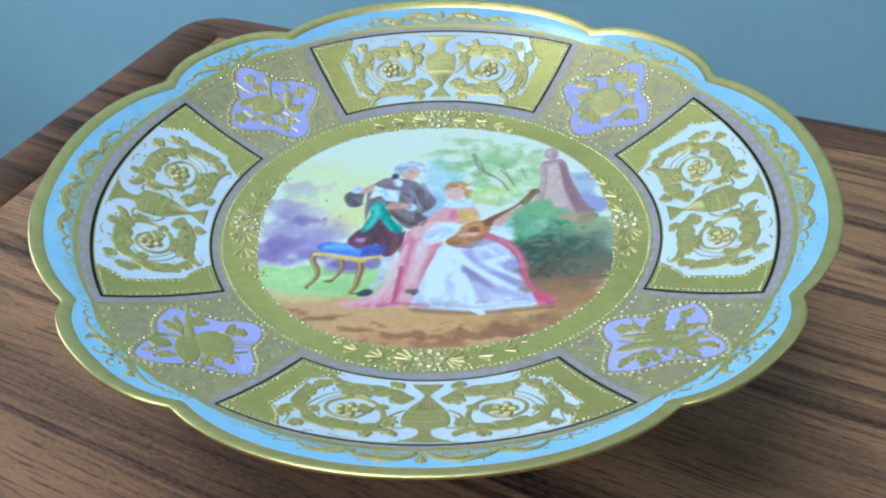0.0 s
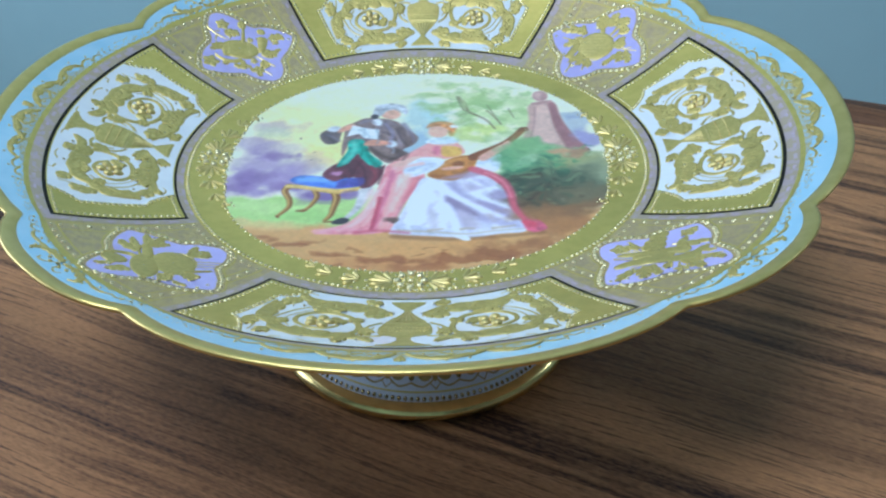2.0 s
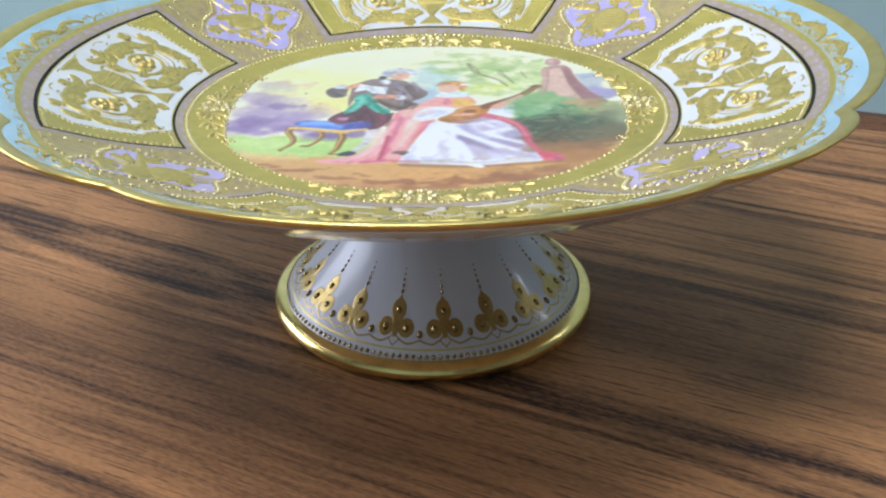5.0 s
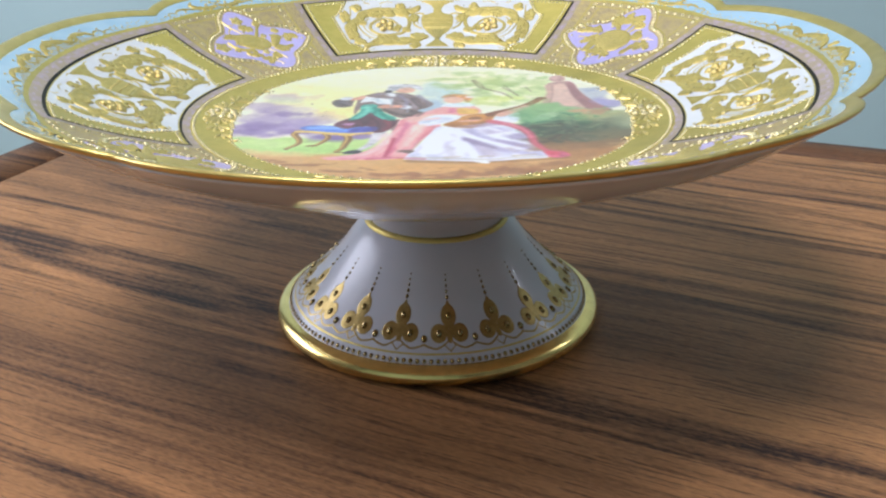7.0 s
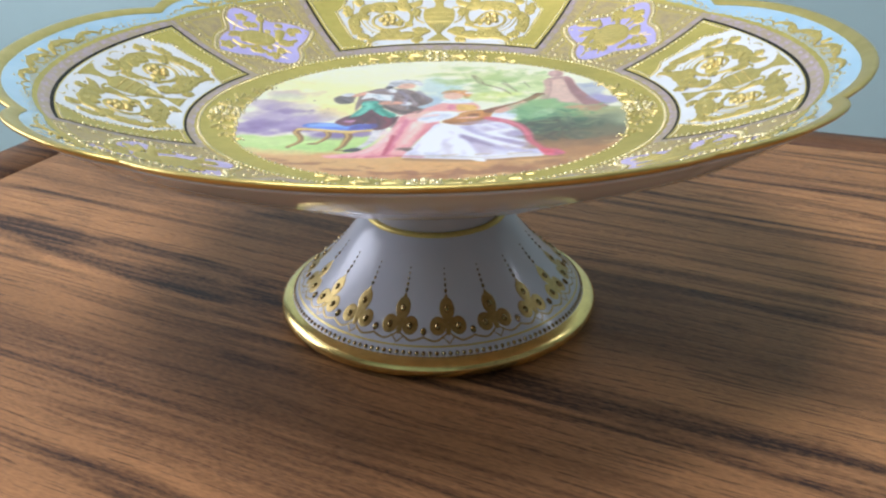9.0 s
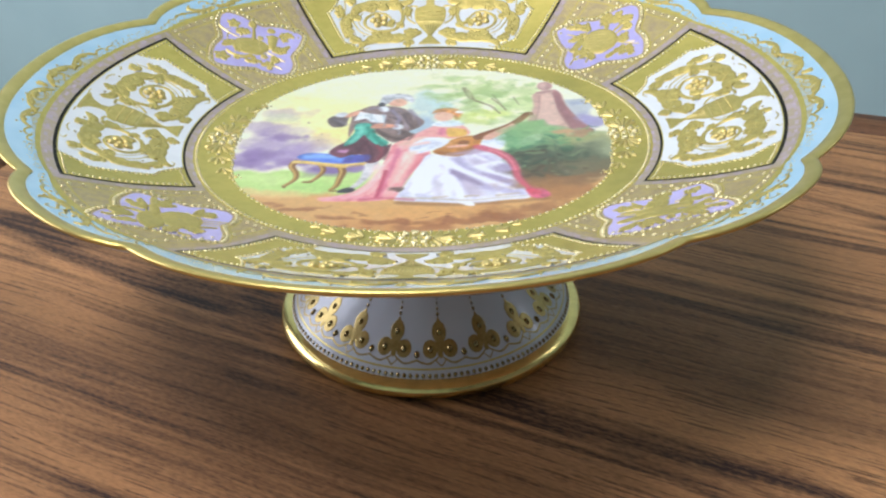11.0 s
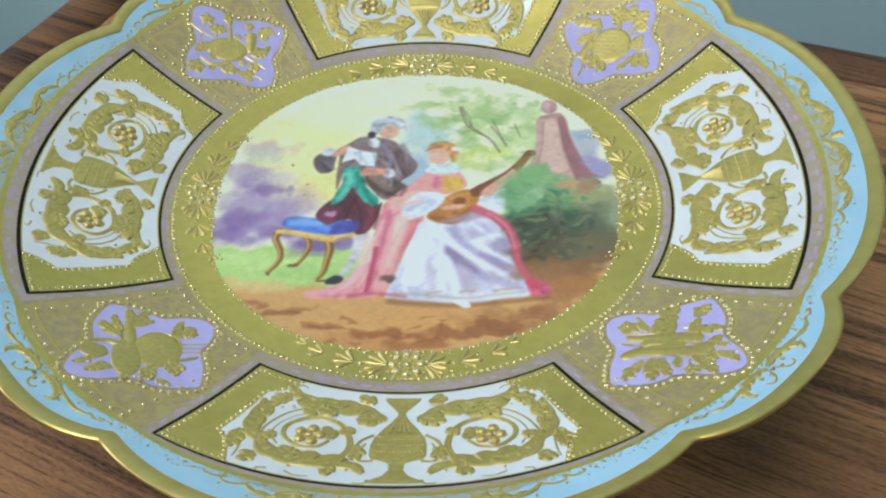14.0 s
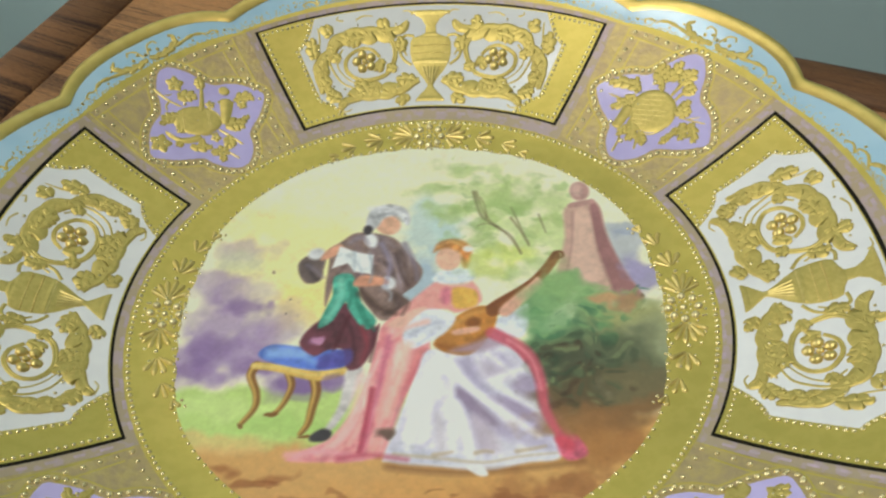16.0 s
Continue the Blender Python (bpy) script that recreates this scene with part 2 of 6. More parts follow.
for lamp in (LAMP, SPOT):
    fixture = new("ceiling_light")
    fixture.matrix_world = ROOM
    tagged(fixture, "square white ceiling light panel set in the ceiling", "ceiling light")
    for a in ((-1, -0.92, -1, 1), (0.92, 1, -1, 1), (-0.92, 0.92, -1, -0.9), (-0.92, 0.92, 0.9, 1)):
        w, d = lamp[3] * 0.56, lamp[4] * 0.58
        box("frame_bar", lamp[0] + a[0] * w, lamp[0] + a[1] * w, lamp[1] + a[2] * d, lamp[1] + a[3] * d, TOP - 0.03, TOP, ceiling_paint, fixture)

# ---- table ----
TU0, TU1, TV0, TV1 = -0.2298, 0.52, -0.42, 0.2042      # edges of the top
STRIP, STRIP_U = 0.0218, 0.0258                      # width of the border along the far and the short sides
table = new("table")
table.matrix_world = ROOM @ Matrix.Translation((0, 0, 0.0035))
tagged(table, "dark brown streaky wooden table with a scored border", "table")


def rounded_rect(u0, u1, v0, v1, r, n=8):
    pts = []
    for cu, cv, a0 in ((u1 - r, v1 - r, 0), (u0 + r, v1 - r, 90), (u0 + r, v0 + r, 180), (u1 - r, v0 + r, 270)):
        for i in range(n + 1):
            a = radians(a0 + 90 * i / n)
            pts.append((cu + r * math.cos(a), cv + r * math.sin(a)))
    return pts


def table_top():
    # the border: a rounded outer edge, closed inwards to a rectangle
    m = Mesh()
    rows = []
    for inset, z in ((0.006, -0.028), (0.0015, -0.026), (0.0, -0.022), (0.0, -0.003), (0.0005, -0.0014), (0.0014, -0.0004), (0.003, 0.0)):
        rows.append([(u, v, z) for u, v in rounded_rect(TU0 + inset, TU1 - inset, TV0 + inset, TV1 - inset, 0.024 - inset)])
    n = len(rows[0])
    inner = rounded_rect(TU0 + STRIP_U, TU1 - STRIP_U, TV0 + STRIP, TV1 - STRIP, 0.0005)
    rows += [[(u, v, 0.0) for u, v in inner], [(u, v, -0.004) for u, v in inner]]
    m.grid(rows, True)
    m.make("border", wood_edge, table)
    g = 0.0022
    inner = rounded_rect(TU0 + STRIP_U + g, TU1 - STRIP_U - g, TV0 + STRIP + g, TV1 - STRIP - g, 0.0005)
    m = Mesh()
    inset = [(u * 0.999, v * 0.999, 0.0) for u, v in inner]
    m.grid([[(u, v, -0.004) for u, v in inner], [(u, v, -0.0004) for u, v in inner], inset], True)
    m.f.append(tuple(range(2 * len(inner), 3 * len(inner))))
    m.make("board", wood, table, smooth=False)
    box("groove", TU0 + STRIP_U - 0.002, TU1 - STRIP_U + 0.002, TV0 + STRIP - 0.002, TV1 - STRIP + 0.002, -0.02, -0.0034, groove_dark, table)
    for nm, a in (("apron", (TU0 + 0.03, TU1 - 0.03, TV1 - 0.05, TV1 - 0.03)), ("apron", (TU0 + 0.03, TU1 - 0.03, TV0 + 0.03, TV0 + 0.05)), ("apron", (TU0 + 0.03, TU0 + 0.05, TV0 + 0.05, TV1 - 0.05)), ("apron", (TU1 - 0.05, TU1 - 0.03, TV0 + 0.05, TV1 - 0.05))):
        box(nm, *a, -0.10, -0.0255, wood_edge, table)
    for u in (TU0 + 0.045, TU1 - 0.045):
        for v in (TV0 + 0.045, TV1 - 0.045):
            box("leg", u - 0.02, u + 0.02, v - 0.02, v + 0.02, FLOOR - 0.0035, -0.0255, wood_edge, table, 0.003)


table_top()

# ---- compote: a porcelain dish on a foot ----
compote = new("compote")
tagged(compote, "gilded porcelain footed dish with painted medallion on wooden table", "footed dish")
MM = 0.001
FX, FY = 0.5, 0.8                                # the foot sits a little off the dish's middle
RIM, RIM_Z = 110.4, 82.0
DIP = 0.9                                        # how far the notches of the rim sink with the bowl
_pr = np.array([(0, 60.6), (30, 60.6), (45, 60.75), (54, 61.35), (60, 62.1), (66, 63.4), (73, 65.6), (80, 68.0), (88, 71.4), (96, 75.3), (103, 78.7), (RIM, RIM_Z)])
_rr = np.linspace(0, RIM, 400)
_zz = np.interp(_rr, _pr[:, 0], _pr[:, 1])
_k = np.hanning(41) / np.hanning(41).sum()
_zz = np.convolve(np.pad(_zz, 20, mode="reflect", reflect_type="odd"), _k, "valid")


def dish_z(r):
    return float(np.interp(r, _rr, _zz))


def lobe(a):
    """The scalloped rim's radius at an angle in degrees: four wide lobes and four narrow ones."""
    x = (a + 45) % 90 - 45
    if abs(x) < 31.3:
        return RIM - 5.6 * abs(x / 31.3) ** 3.4
    return RIM - 0.8 - 4.8 * abs((45 - abs(x)) / 13.7) ** 3


def on_dish(r, a, h=0.0):
    """A point on the dish's upper face: r in mm and angle in degrees, h mm above it. Past 96 mm the rings follow the lobes."""
    z = dish_z(r) + h
    if r > 96:
        q = 96 + (r - 96) * (lobe(a) - 96) / (RIM - 96)
        z += DIP * (dish_z(q) - dish_z(r))            # the notches of the rim dip with the bowl
        r = q
    return (r * MM * math.cos(radians(a)), r * MM * math.sin(radians(a)), z * MM)


ANG = [i * 0.75 for i in range(480)]


def lathe(profile, name, mat, parent, n=96, label=""):
    m = Mesh()
    m.grid([[(FX * MM + r * MM * math.cos(2 * math.pi * i / n), (FY + r * math.sin(2 * math.pi * i / n)) * MM, z * MM) for i in range(n)] for r, z in profile], True)
    return m.make(name, mat, parent, label)


def bowl():
    m = Mesh()
    rows = [[on_dish(r, a) for a in ANG] for r in [0.01] + list(np.arange(4, 104, 2)) + [104, 106, 107]]
    under = [(109.3, 80.2), (107, 78.6), (104, 76.4), (96, 71.2), (85, 65.8), (70, 58.8), (50, 50.4), (35, 44.6), (26, 41.2), (21, 39.2)]
    low = []
    for r, z in under:
        row = []
        for a in ANG:
            q = 96 + (r - 96) * (lobe(a) - 96) / (RIM - 96) if r > 96 else r
            row.append((q * MM * math.cos(radians(a)), q * MM * math.sin(radians(a)), (z + DIP * (dish_z(q) - dish_z(r))) * MM))
        low.append(row)
    m.grid(rows + low, True)
    m.make("bowl", porcelain, compote, "white glazed porcelain bowl")
    # the gilt lip, rounded over the edge
    m = Mesh()
    rows = []
    for d, h in ((-3.7, 0.05), (-3.5, 0.16), (-2.4, 0.26), (-1.3, 0.32), (-0.6, 0.14), (-0.15, -0.2), (0.0, -0.6), (-0.15, -0.95), (-0.6, -1.2), (-1.3, -1.35)):
        row = []
        for a in ANG:
            q = lobe(a) + d
            base = dish_z(RIM + d) + DIP * (dish_z(lobe(a)) - dish_z(RIM))
            row.append((q * MM * math.cos(radians(a)), q * MM * math.sin(radians(a)), (base + h) * MM))
        rows.append(row)
    m.grid(rows, True)
    m.make("lip", gilt_lip, compote, "bright gilt scalloped lip")


def band(name, r0, r1, h, mat, step=1.0, label=""):
    m = Mesh()
    k = max(1, int(math.ceil((r1 - r0) / step)))
    m.grid([[on_dish(r0 + (r1 - r0) * i / k, a, h) for a in ANG] for i in range(k + 1)], True)
    return m.make(name, mat, compote, label)


def foot():
    prof = [(0.5, 4.2), (38.4, 4.2), (40.4, 3.5), (43.0, 3.5), (44.6, 3.8), (45.5, 4.5), (45.85, 5.5), (45.8, 6.4), (45.4, 7.2), (44.6, 7.9), (43.4, 8.4), (42.2, 8.6)]
    lathe(prof, "foot_ring", gilt_bright, compote, 128, "bright gilt foot ring")
    cone = [(42.6, 8.3), (40.4, 10.6), (37.8, 12.9), (34.8, 15.5), (31.3, 18.9), (27.9, 22.5), (25.0, 26.1), (22.6, 29.4), (20.4, 31.6), (19.4, 32.2)]
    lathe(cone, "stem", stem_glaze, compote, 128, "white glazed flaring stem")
    lathe([(20.0, 31.6), (20.0, 32.4), (19.3, 33.0), (18.6, 32.9), (18.4, 32.2)], "stem_ring", gilt_raised, compote, 96)
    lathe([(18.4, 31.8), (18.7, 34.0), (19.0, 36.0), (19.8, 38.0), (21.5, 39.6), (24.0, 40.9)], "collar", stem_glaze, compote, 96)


bowl()
foot()
band("ground", 62.4, 98.6, 0.05, gilt_ground, label="stippled tan and gold ground between the panels")
band("turquoise_border", 98.6, RIM - 3.2, 0.05, turquoise, label="turquoise enamel border")
band("outer_line", 98.4, 99.6, 0.10, gilt_satin)


def medallion_edge(a):
    """The gilt frame's inner radius: it swells inwards under the sprays at the four sides."""
    x = (a + 45) % 90 - 45
    deep = 2.6 if abs((a + 90) % 180 - 90) < 45 else 1.2
    return 54.6 - deep * math.exp(-((x / 24.0) ** 4)) - 0.25 * math.sin(a * 0.9) * math.exp(-((x / 26.0) ** 4))


def medallion_frame():
    m = Mesh()
    m.grid([[on_dish(medallion_edge(a) + (62.9 - medallion_edge(a)) * i / 9, a, h) for a in ANG] for i, h in enumerate((0.06, 0.11, 0.09, 0.09, 0.09, 0.09, 0.09, 0.09, 0.11, 0.07))], True)
    m.make("medallion_frame", gilt_satin, compote, "satin gilt frame round the medallion")


medallion_frame()

R0, R1 = 66.0, 95.8


def plan(deg, r):
    return r * math.cos(radians(deg)), r * math.sin(radians(deg))


def on_plan(x, y, h):
    return on_dish(math.hypot(x, y), math.degrees(math.atan2(y, x)), h)


def glide(pts, n=6, closed=False):
    """A smooth line through points."""
    q = [np.array(a, float) for a in pts]
    out, count = [], len(q)
    for i in range(count if closed else count - 1):
        a, b, c, d = (q[(i + k) % count] if closed else q[min(max(i + k, 0), count - 1)] for k in (-1, 0, 1, 2))
        for j in range(n):
            t = j / n
            out.append(0.5 * (2 * b + (c - a) * t + (2 * a - 5 * b + 4 * c - d) * t * t + (3 * b - a - 3 * c + d) * t**3))
    if not closed:
        out.append(q[-1])
    return out


LOW = 0.8                                        # how far the raised gilding stands off


def ribbon(m, line, width, h, rise, put=on_plan, veined=False):
    """A raised stroke along a line of plan points; width(t) in mm for t from 0 to 1."""
    n = len(line)
    sec = ((-1, 0), (-0.62, 1), (-0.12, 0.75), (0, 0.45), (0.12, 0.75), (0.62, 1), (1, 0)) if veined else ((-1, 0), (-0.55, 0.8), (0, 1), (0.55, 0.8), (1, 0))
    rows = []
    for i in range(n):
        a, b = line[max(i - 1, 0)], line[min(i + 1, n - 1)]
        d = np.array(b) - np.array(a)
        d = d / (np.linalg.norm(d) + 1e-9)
        w = width(i / (n - 1)) / 2
        rows.append([put(line[i][0] - d[1] * w * s, line[i][1] + d[0] * w * s, h + LOW * rise * k * min(1, w * 1.6)) for s, k in sec])
    m.grid(rows)


def tip(w0, w1, w2):
    return lambda t: w0 + (w1 - w0) * math.sin(math.pi * min(1, t / 0.9) / 2) if t < 0.5 else w2 + (w1 - w2) * math.sin(math.pi * (1 - t)) ** 0.8


def acanthus(w, lobes, w0=0.5, w1=0.4):
    return lambda t: (w0 + (w - w0) * math.sin(math.pi * min(1.0, 1.05 * t + 0.08)) ** 0.6 if t < 0.9 else w1 + (w - w1) * 0.5 * (1 - t) * 5) * (0.62 + 0.38 * abs(math.sin(math.pi * lobes * t)))


def lobed(m, line, wide, lobes, h, rise=0.2, put=on_plan, start=0.12, end=0.97):
    """A broad, low leaf along a line of plan points, with rounded lobes that lean forward on both sides and a vein."""
    q = np.array(line, float)
    d = np.r_[0, np.cumsum(np.linalg.norm(np.diff(q, axis=0), axis=1))]
    n = lobes * 7 + 1
    at = np.linspace(0, d[-1], n)
    c = np.stack([np.interp(at, d, q[:, 0]), np.interp(at, d, q[:, 1])], -1)
    rows = []
    for i in range(n):
        t = i / (n - 1)
        k = c[min(i + 1, n - 1)] - c[max(i - 1, 0)]
        k = k / (np.linalg.norm(k) + 1e-9)
        side = np.array((-k[1], k[0]))
        env = wide / 2 * math.sin(math.pi * (start + (end - start) * t)) ** 0.65
        edge = []
        for sg, ph in ((-1, 0.0), (1, 0.45)):
            f = (t * lobes + ph) % 1.0
            w = env * (0.60 + 0.52 * math.sin(math.pi * f**1.7) ** 0.9)
            edge.append((sg * w * side + k * (f**1.5 - 0.3) * 0.8 * env))
        row = []
        for e, lift in ((edge[0], 0), (edge[0] * 0.72, 0.9), (edge[0] * 0.14, 1.0), (edge[0] * 0, 0.72), (edge[1] * 0.14, 1.0), (edge[1] * 0.72, 0.9), (edge[1], 0)):
            p = c[i] + e
            row.append(put(p[0], p[1], h + rise * lift))
        rows.append(row)
    m.grid(rows)


def leaf(m, x, y, deg, length, width, h, rise=0.35, put=on_plan):
    c, s = math.cos(radians(deg)), math.sin(radians(deg))
    line = [np.array((x + c * length * t, y + s * length * t)) for t in np.linspace(0, 1, 7)]
    ribbon(m, line, lambda t: width * math.sin(math.pi * (0.08 + 0.9 * t) ** 0.8) ** 0.8 + 0.06, h, rise, put)


def curl(m, x, y, deg, turn, length, width, h, rise=0.3, put=on_plan):
    """A leaflet that bends by turn degrees along its length."""
    line = [np.array((x, y))]
    for i in range(7):
        a = radians(deg + turn * i / 6)
        line.append(line[-1] + length / 7 * np.array((math.cos(a), math.sin(a))))
    ribbon(m, line, lambda t: width * math.sin(math.pi * (0.15 + 0.83 * t)) ** 0.7 + 0.05, h, rise, put)


def bead(m, x, y, rad, h, put=on_plan, tall=0.8, n=8):
    rows = []
    for k in range(3):
        e = k / 3 * math.pi / 2
        rows.append([put(x + rad * math.cos(e) * math.cos(2 * math.pi * j / n), y + rad * math.cos(e) * math.sin(2 * math.pi * j / n), h + rad * tall * math.sin(e)) for j in range(n)])
    m.grid(rows, True)
    b = len(m.v)
    m.v.append(put(x, y, h + rad * tall))
    for j in range(n):
        m.f.append((b - n + j, b - n + (j + 1) % n, b))


def beads_along(m, line, gap, rad, h, closed=False):
    pts = list(line) + ([line[0]] if closed else [])
    d = np.r_[0, np.cumsum([np.linalg.norm(np.subtract(b, a)) for a, b in zip(pts, pts[1:])])]
    count = max(2, int(round(d[-1] / gap)))
    for i in range(count if closed else count + 1):
        t = d[-1] * i / count
        w = rad * random.uniform(0.86, 1.12)
        bead(m, np.interp(t, d, [p[0] for p in pts]) + random.uniform(-0.06, 0.06), np.interp(t, d, [p[1] for p in pts]) + random.uniform(-0.06, 0.06), w, h)


def blob(m, outline, h, rise, put=on_plan):
    """A low raised shape with a rounded edge inside a star-shaped outline of plan points."""
    o = np.array(outline)
    c = o.mean(0)
    rows = [[put(*(c + (q - c) * k), h + rise * e) for q in o] for k, e in ((1, 0), (0.93, 0.75), (0.8, 1.0), (0.4, 1.05), (0.02, 1.08))]
    m.grid(rows, True)


def oval(cx, cy, rx, ry, deg=0, n=24):
    c, s = math.cos(radians(deg)), math.sin(radians(deg))
    return [(cx + rx * math.cos(a) * c - ry * math.sin(a) * s, cy + rx * math.cos(a) * s + ry * math.sin(a) * c) for a in np.linspace(0, 2 * math.pi, n, endpoint=False)]


def reserve_half(r, half=29.4):
    """Half the angle of the white reserve at a radius: straight sides, with hollowed corners."""
    t = (r - R0) / (R1 - R0)
    cut_in, cut_out = max(0.0, 1 - t / 0.24), max(0.0, 1 - (1 - t) / 0.24)
    return (half - 6.4) + 1.0 * t - 4.6 * cut_in**0.6 - 4.2 * cut_out**0.6


def patch(m, axis, r0, r1, half, h, across=48, along=24):
    rows = []
    for i in range(along + 1):
        r = r0 + (r1 - r0) * i / along
        w = half(r)
        rows.append([on_dish(r, axis - w + 2 * w * j / across, h) for j in range(across + 1)])
    m.grid(rows)


def spread(r, out):
    """A panel's own place for an ornament's radius: moved outwards, and stretched to the inner edge."""
    return r + out if r > 80 else 80 + out - (80 - r) * (1 + 0.09 * max(0.0, out))


def urn_half(r):
    """Half the urn's width in mm, by its place from the dish's middle."""
    return 0.87 * float(np.interp(r, (68.6, 69.3, 70.2, 71.6, 72.8, 73.4, 75.0, 77.5, 80.0, 82.5, 85.5, 86.9, 87.5, 88.2, 90.2, 92.0, 93.2, 93.8, 94.4), (4.3, 4.2, 3.4, 2.0, 0.9, 0.9, 1.9, 4.0, 5.6, 6.2, 6.3, 5.6, 3.2, 1.7, 1.6, 2.8, 4.8, 5.8, 5.8)))


def urn(axis, parent, out):
    m = Mesh()
    rows = []
    for r in np.arange(68.6, 94.45, 0.3):
        w = math.degrees(urn_half(r) / r)
        ring = 0.15 if abs(r - 80.2) < 0.35 or abs(r - 93.7) < 0.5 or abs(r - 69.2) < 0.4 or abs(r - 87.6) < 0.3 else 0.0
        row = []
        for j in range(17):
            k = -1 + j / 8
            flute = 0.14 * (0.5 + 0.5 * math.cos(k * 5 * math.pi)) if 74 < r < 79 else 0.0
            row.append(on_dish(spread(r, out), axis + w * k, 0.21 + (0.24 if 74 < r < 87 else 0.12) * math.sqrt(max(0, 1 - k * k)) + ring * (1 - k**4) - flute))
        rows.append(row)
    m.grid(rows)
    for sgn in (-1, 1):
        for pts, w in ((((2.9, 87.4), (4.6, 87.6), (5.6, 84.6), (5.2, 81.4), (3.6, 79.2)), 0.8), (((4.4, 86.4), (4.9, 84.2), (4.4, 82.0)), 0.5)):
            ribbon(m, glide([plan(axis + sgn * a, spread(r, out)) for a, r in pts]), lambda t, w=w: w, 0.2, 0.3)
    m.make("urn", gilt_raised, parent, "raised gilt urn")
    m = Mesh()
    for k in range(-2, 3):
        ribbon(m, [np.array(plan(axis + math.degrees((0.25 + 0.8 * (r - 73.6) / 5) * k / r), spread(r, out))) for r in np.linspace(73.6, 78.4, 8)], lambda t: 0.3 + 0.35 * t, 0.44, 0.3)
    for r, k in ((84.6, 6), (82.4, 6)):
        for j in range(-k, k + 1):
            bead(m, *plan(axis + math.degrees(4.6 / r) * j / k, spread(r, out)), 0.27, 0.38)
    for r, w in ((79.7, 4.4), (69.0, 3.4), (93.9, 4.4)):
        ribbon(m, [np.array(plan(axis + math.degrees(w / r) * t, spread(r, out))) for t in np.linspace(-1, 1, 13)], lambda t: 0.5, 0.42 if r == 79.7 else 0.3, 0.3)
    m.make("urn_banding", gilt_petal, parent, "bright bands and bead rows")


def plume(m, line, wide, lobes, h, heart, rise=0.3, start=0.1, end=0.98):
    """A broad scrolling leaf: a smooth outer edge, round lobes that curl on its side towards heart, and raised crescent ribs."""
    q = np.array(line, float)
    d = np.r_[0, np.cumsum(np.linalg.norm(np.diff(q, axis=0), axis=1))]
    n = lobes * 10 + 1
    at = np.linspace(0, d[-1], n)
    c = np.stack([np.interp(at, d, q[:, 0]), np.interp(at, d, q[:, 1])], -1)
    step = np.diff(c, axis=0)
    mid = n // 2
    to = np.array(heart) - c[mid]
    out = 1 if step[mid][0] * to[1] - step[mid][1] * to[0] > 0 else -1
    rows = []
    for i in range(n):
        t = i / (n - 1)
        k = c[min(i + 1, n - 1)] - c[max(i - 1, 0)]
        k = k / (np.linalg.norm(k) + 1e-9)
        side = out * np.array((-k[1], k[0]))
        env = wide / 2 * math.sin(math.pi * (start + (end - start) * t)) ** 0.6
        f = (t * lobes) % 1.0
        a = env * (0.36 + 0.98 * math.sin(math.pi * f**1.3) ** 0.9) * side + k * (f * 1.3 - 0.45) * 1.1 * env
        g = (t * lobes + 0.5) % 1.0
        b = -env * (0.42 + 0.14 * math.sin(math.pi * g)) * side
        rows.append([on_plan(*(c[i] + e * w), h + rise * lift) for e, w, lift in ((a, 1, 0), (a, 0.86, 0.7), (a, 0.5, 0.85), (a, 0.16, 1.0), (a, 0, 0.62), (b, 0.35, 1.0), (b, 0.8, 0.8), (b, 1, 0))])
    m.grid(rows)
    for i in range(lobes):
        k = min(int((i + 0.45) / lobes * (n - 1)), n - 2)
        deg = math.degrees(math.atan2(step[k][1], step[k][0]))
        grow = math.sin(math.pi * (0.15 + 0.75 * i / lobes)) ** 0.6
        for turn, size in ((28, 0.44), (52, 0.36), (-20, 0.3)):
            curl(m, *c[k], deg + out * turn, out * random.uniform(25, 50), wide * size * grow, 0.6, h + rise * 0.7, 0.42)


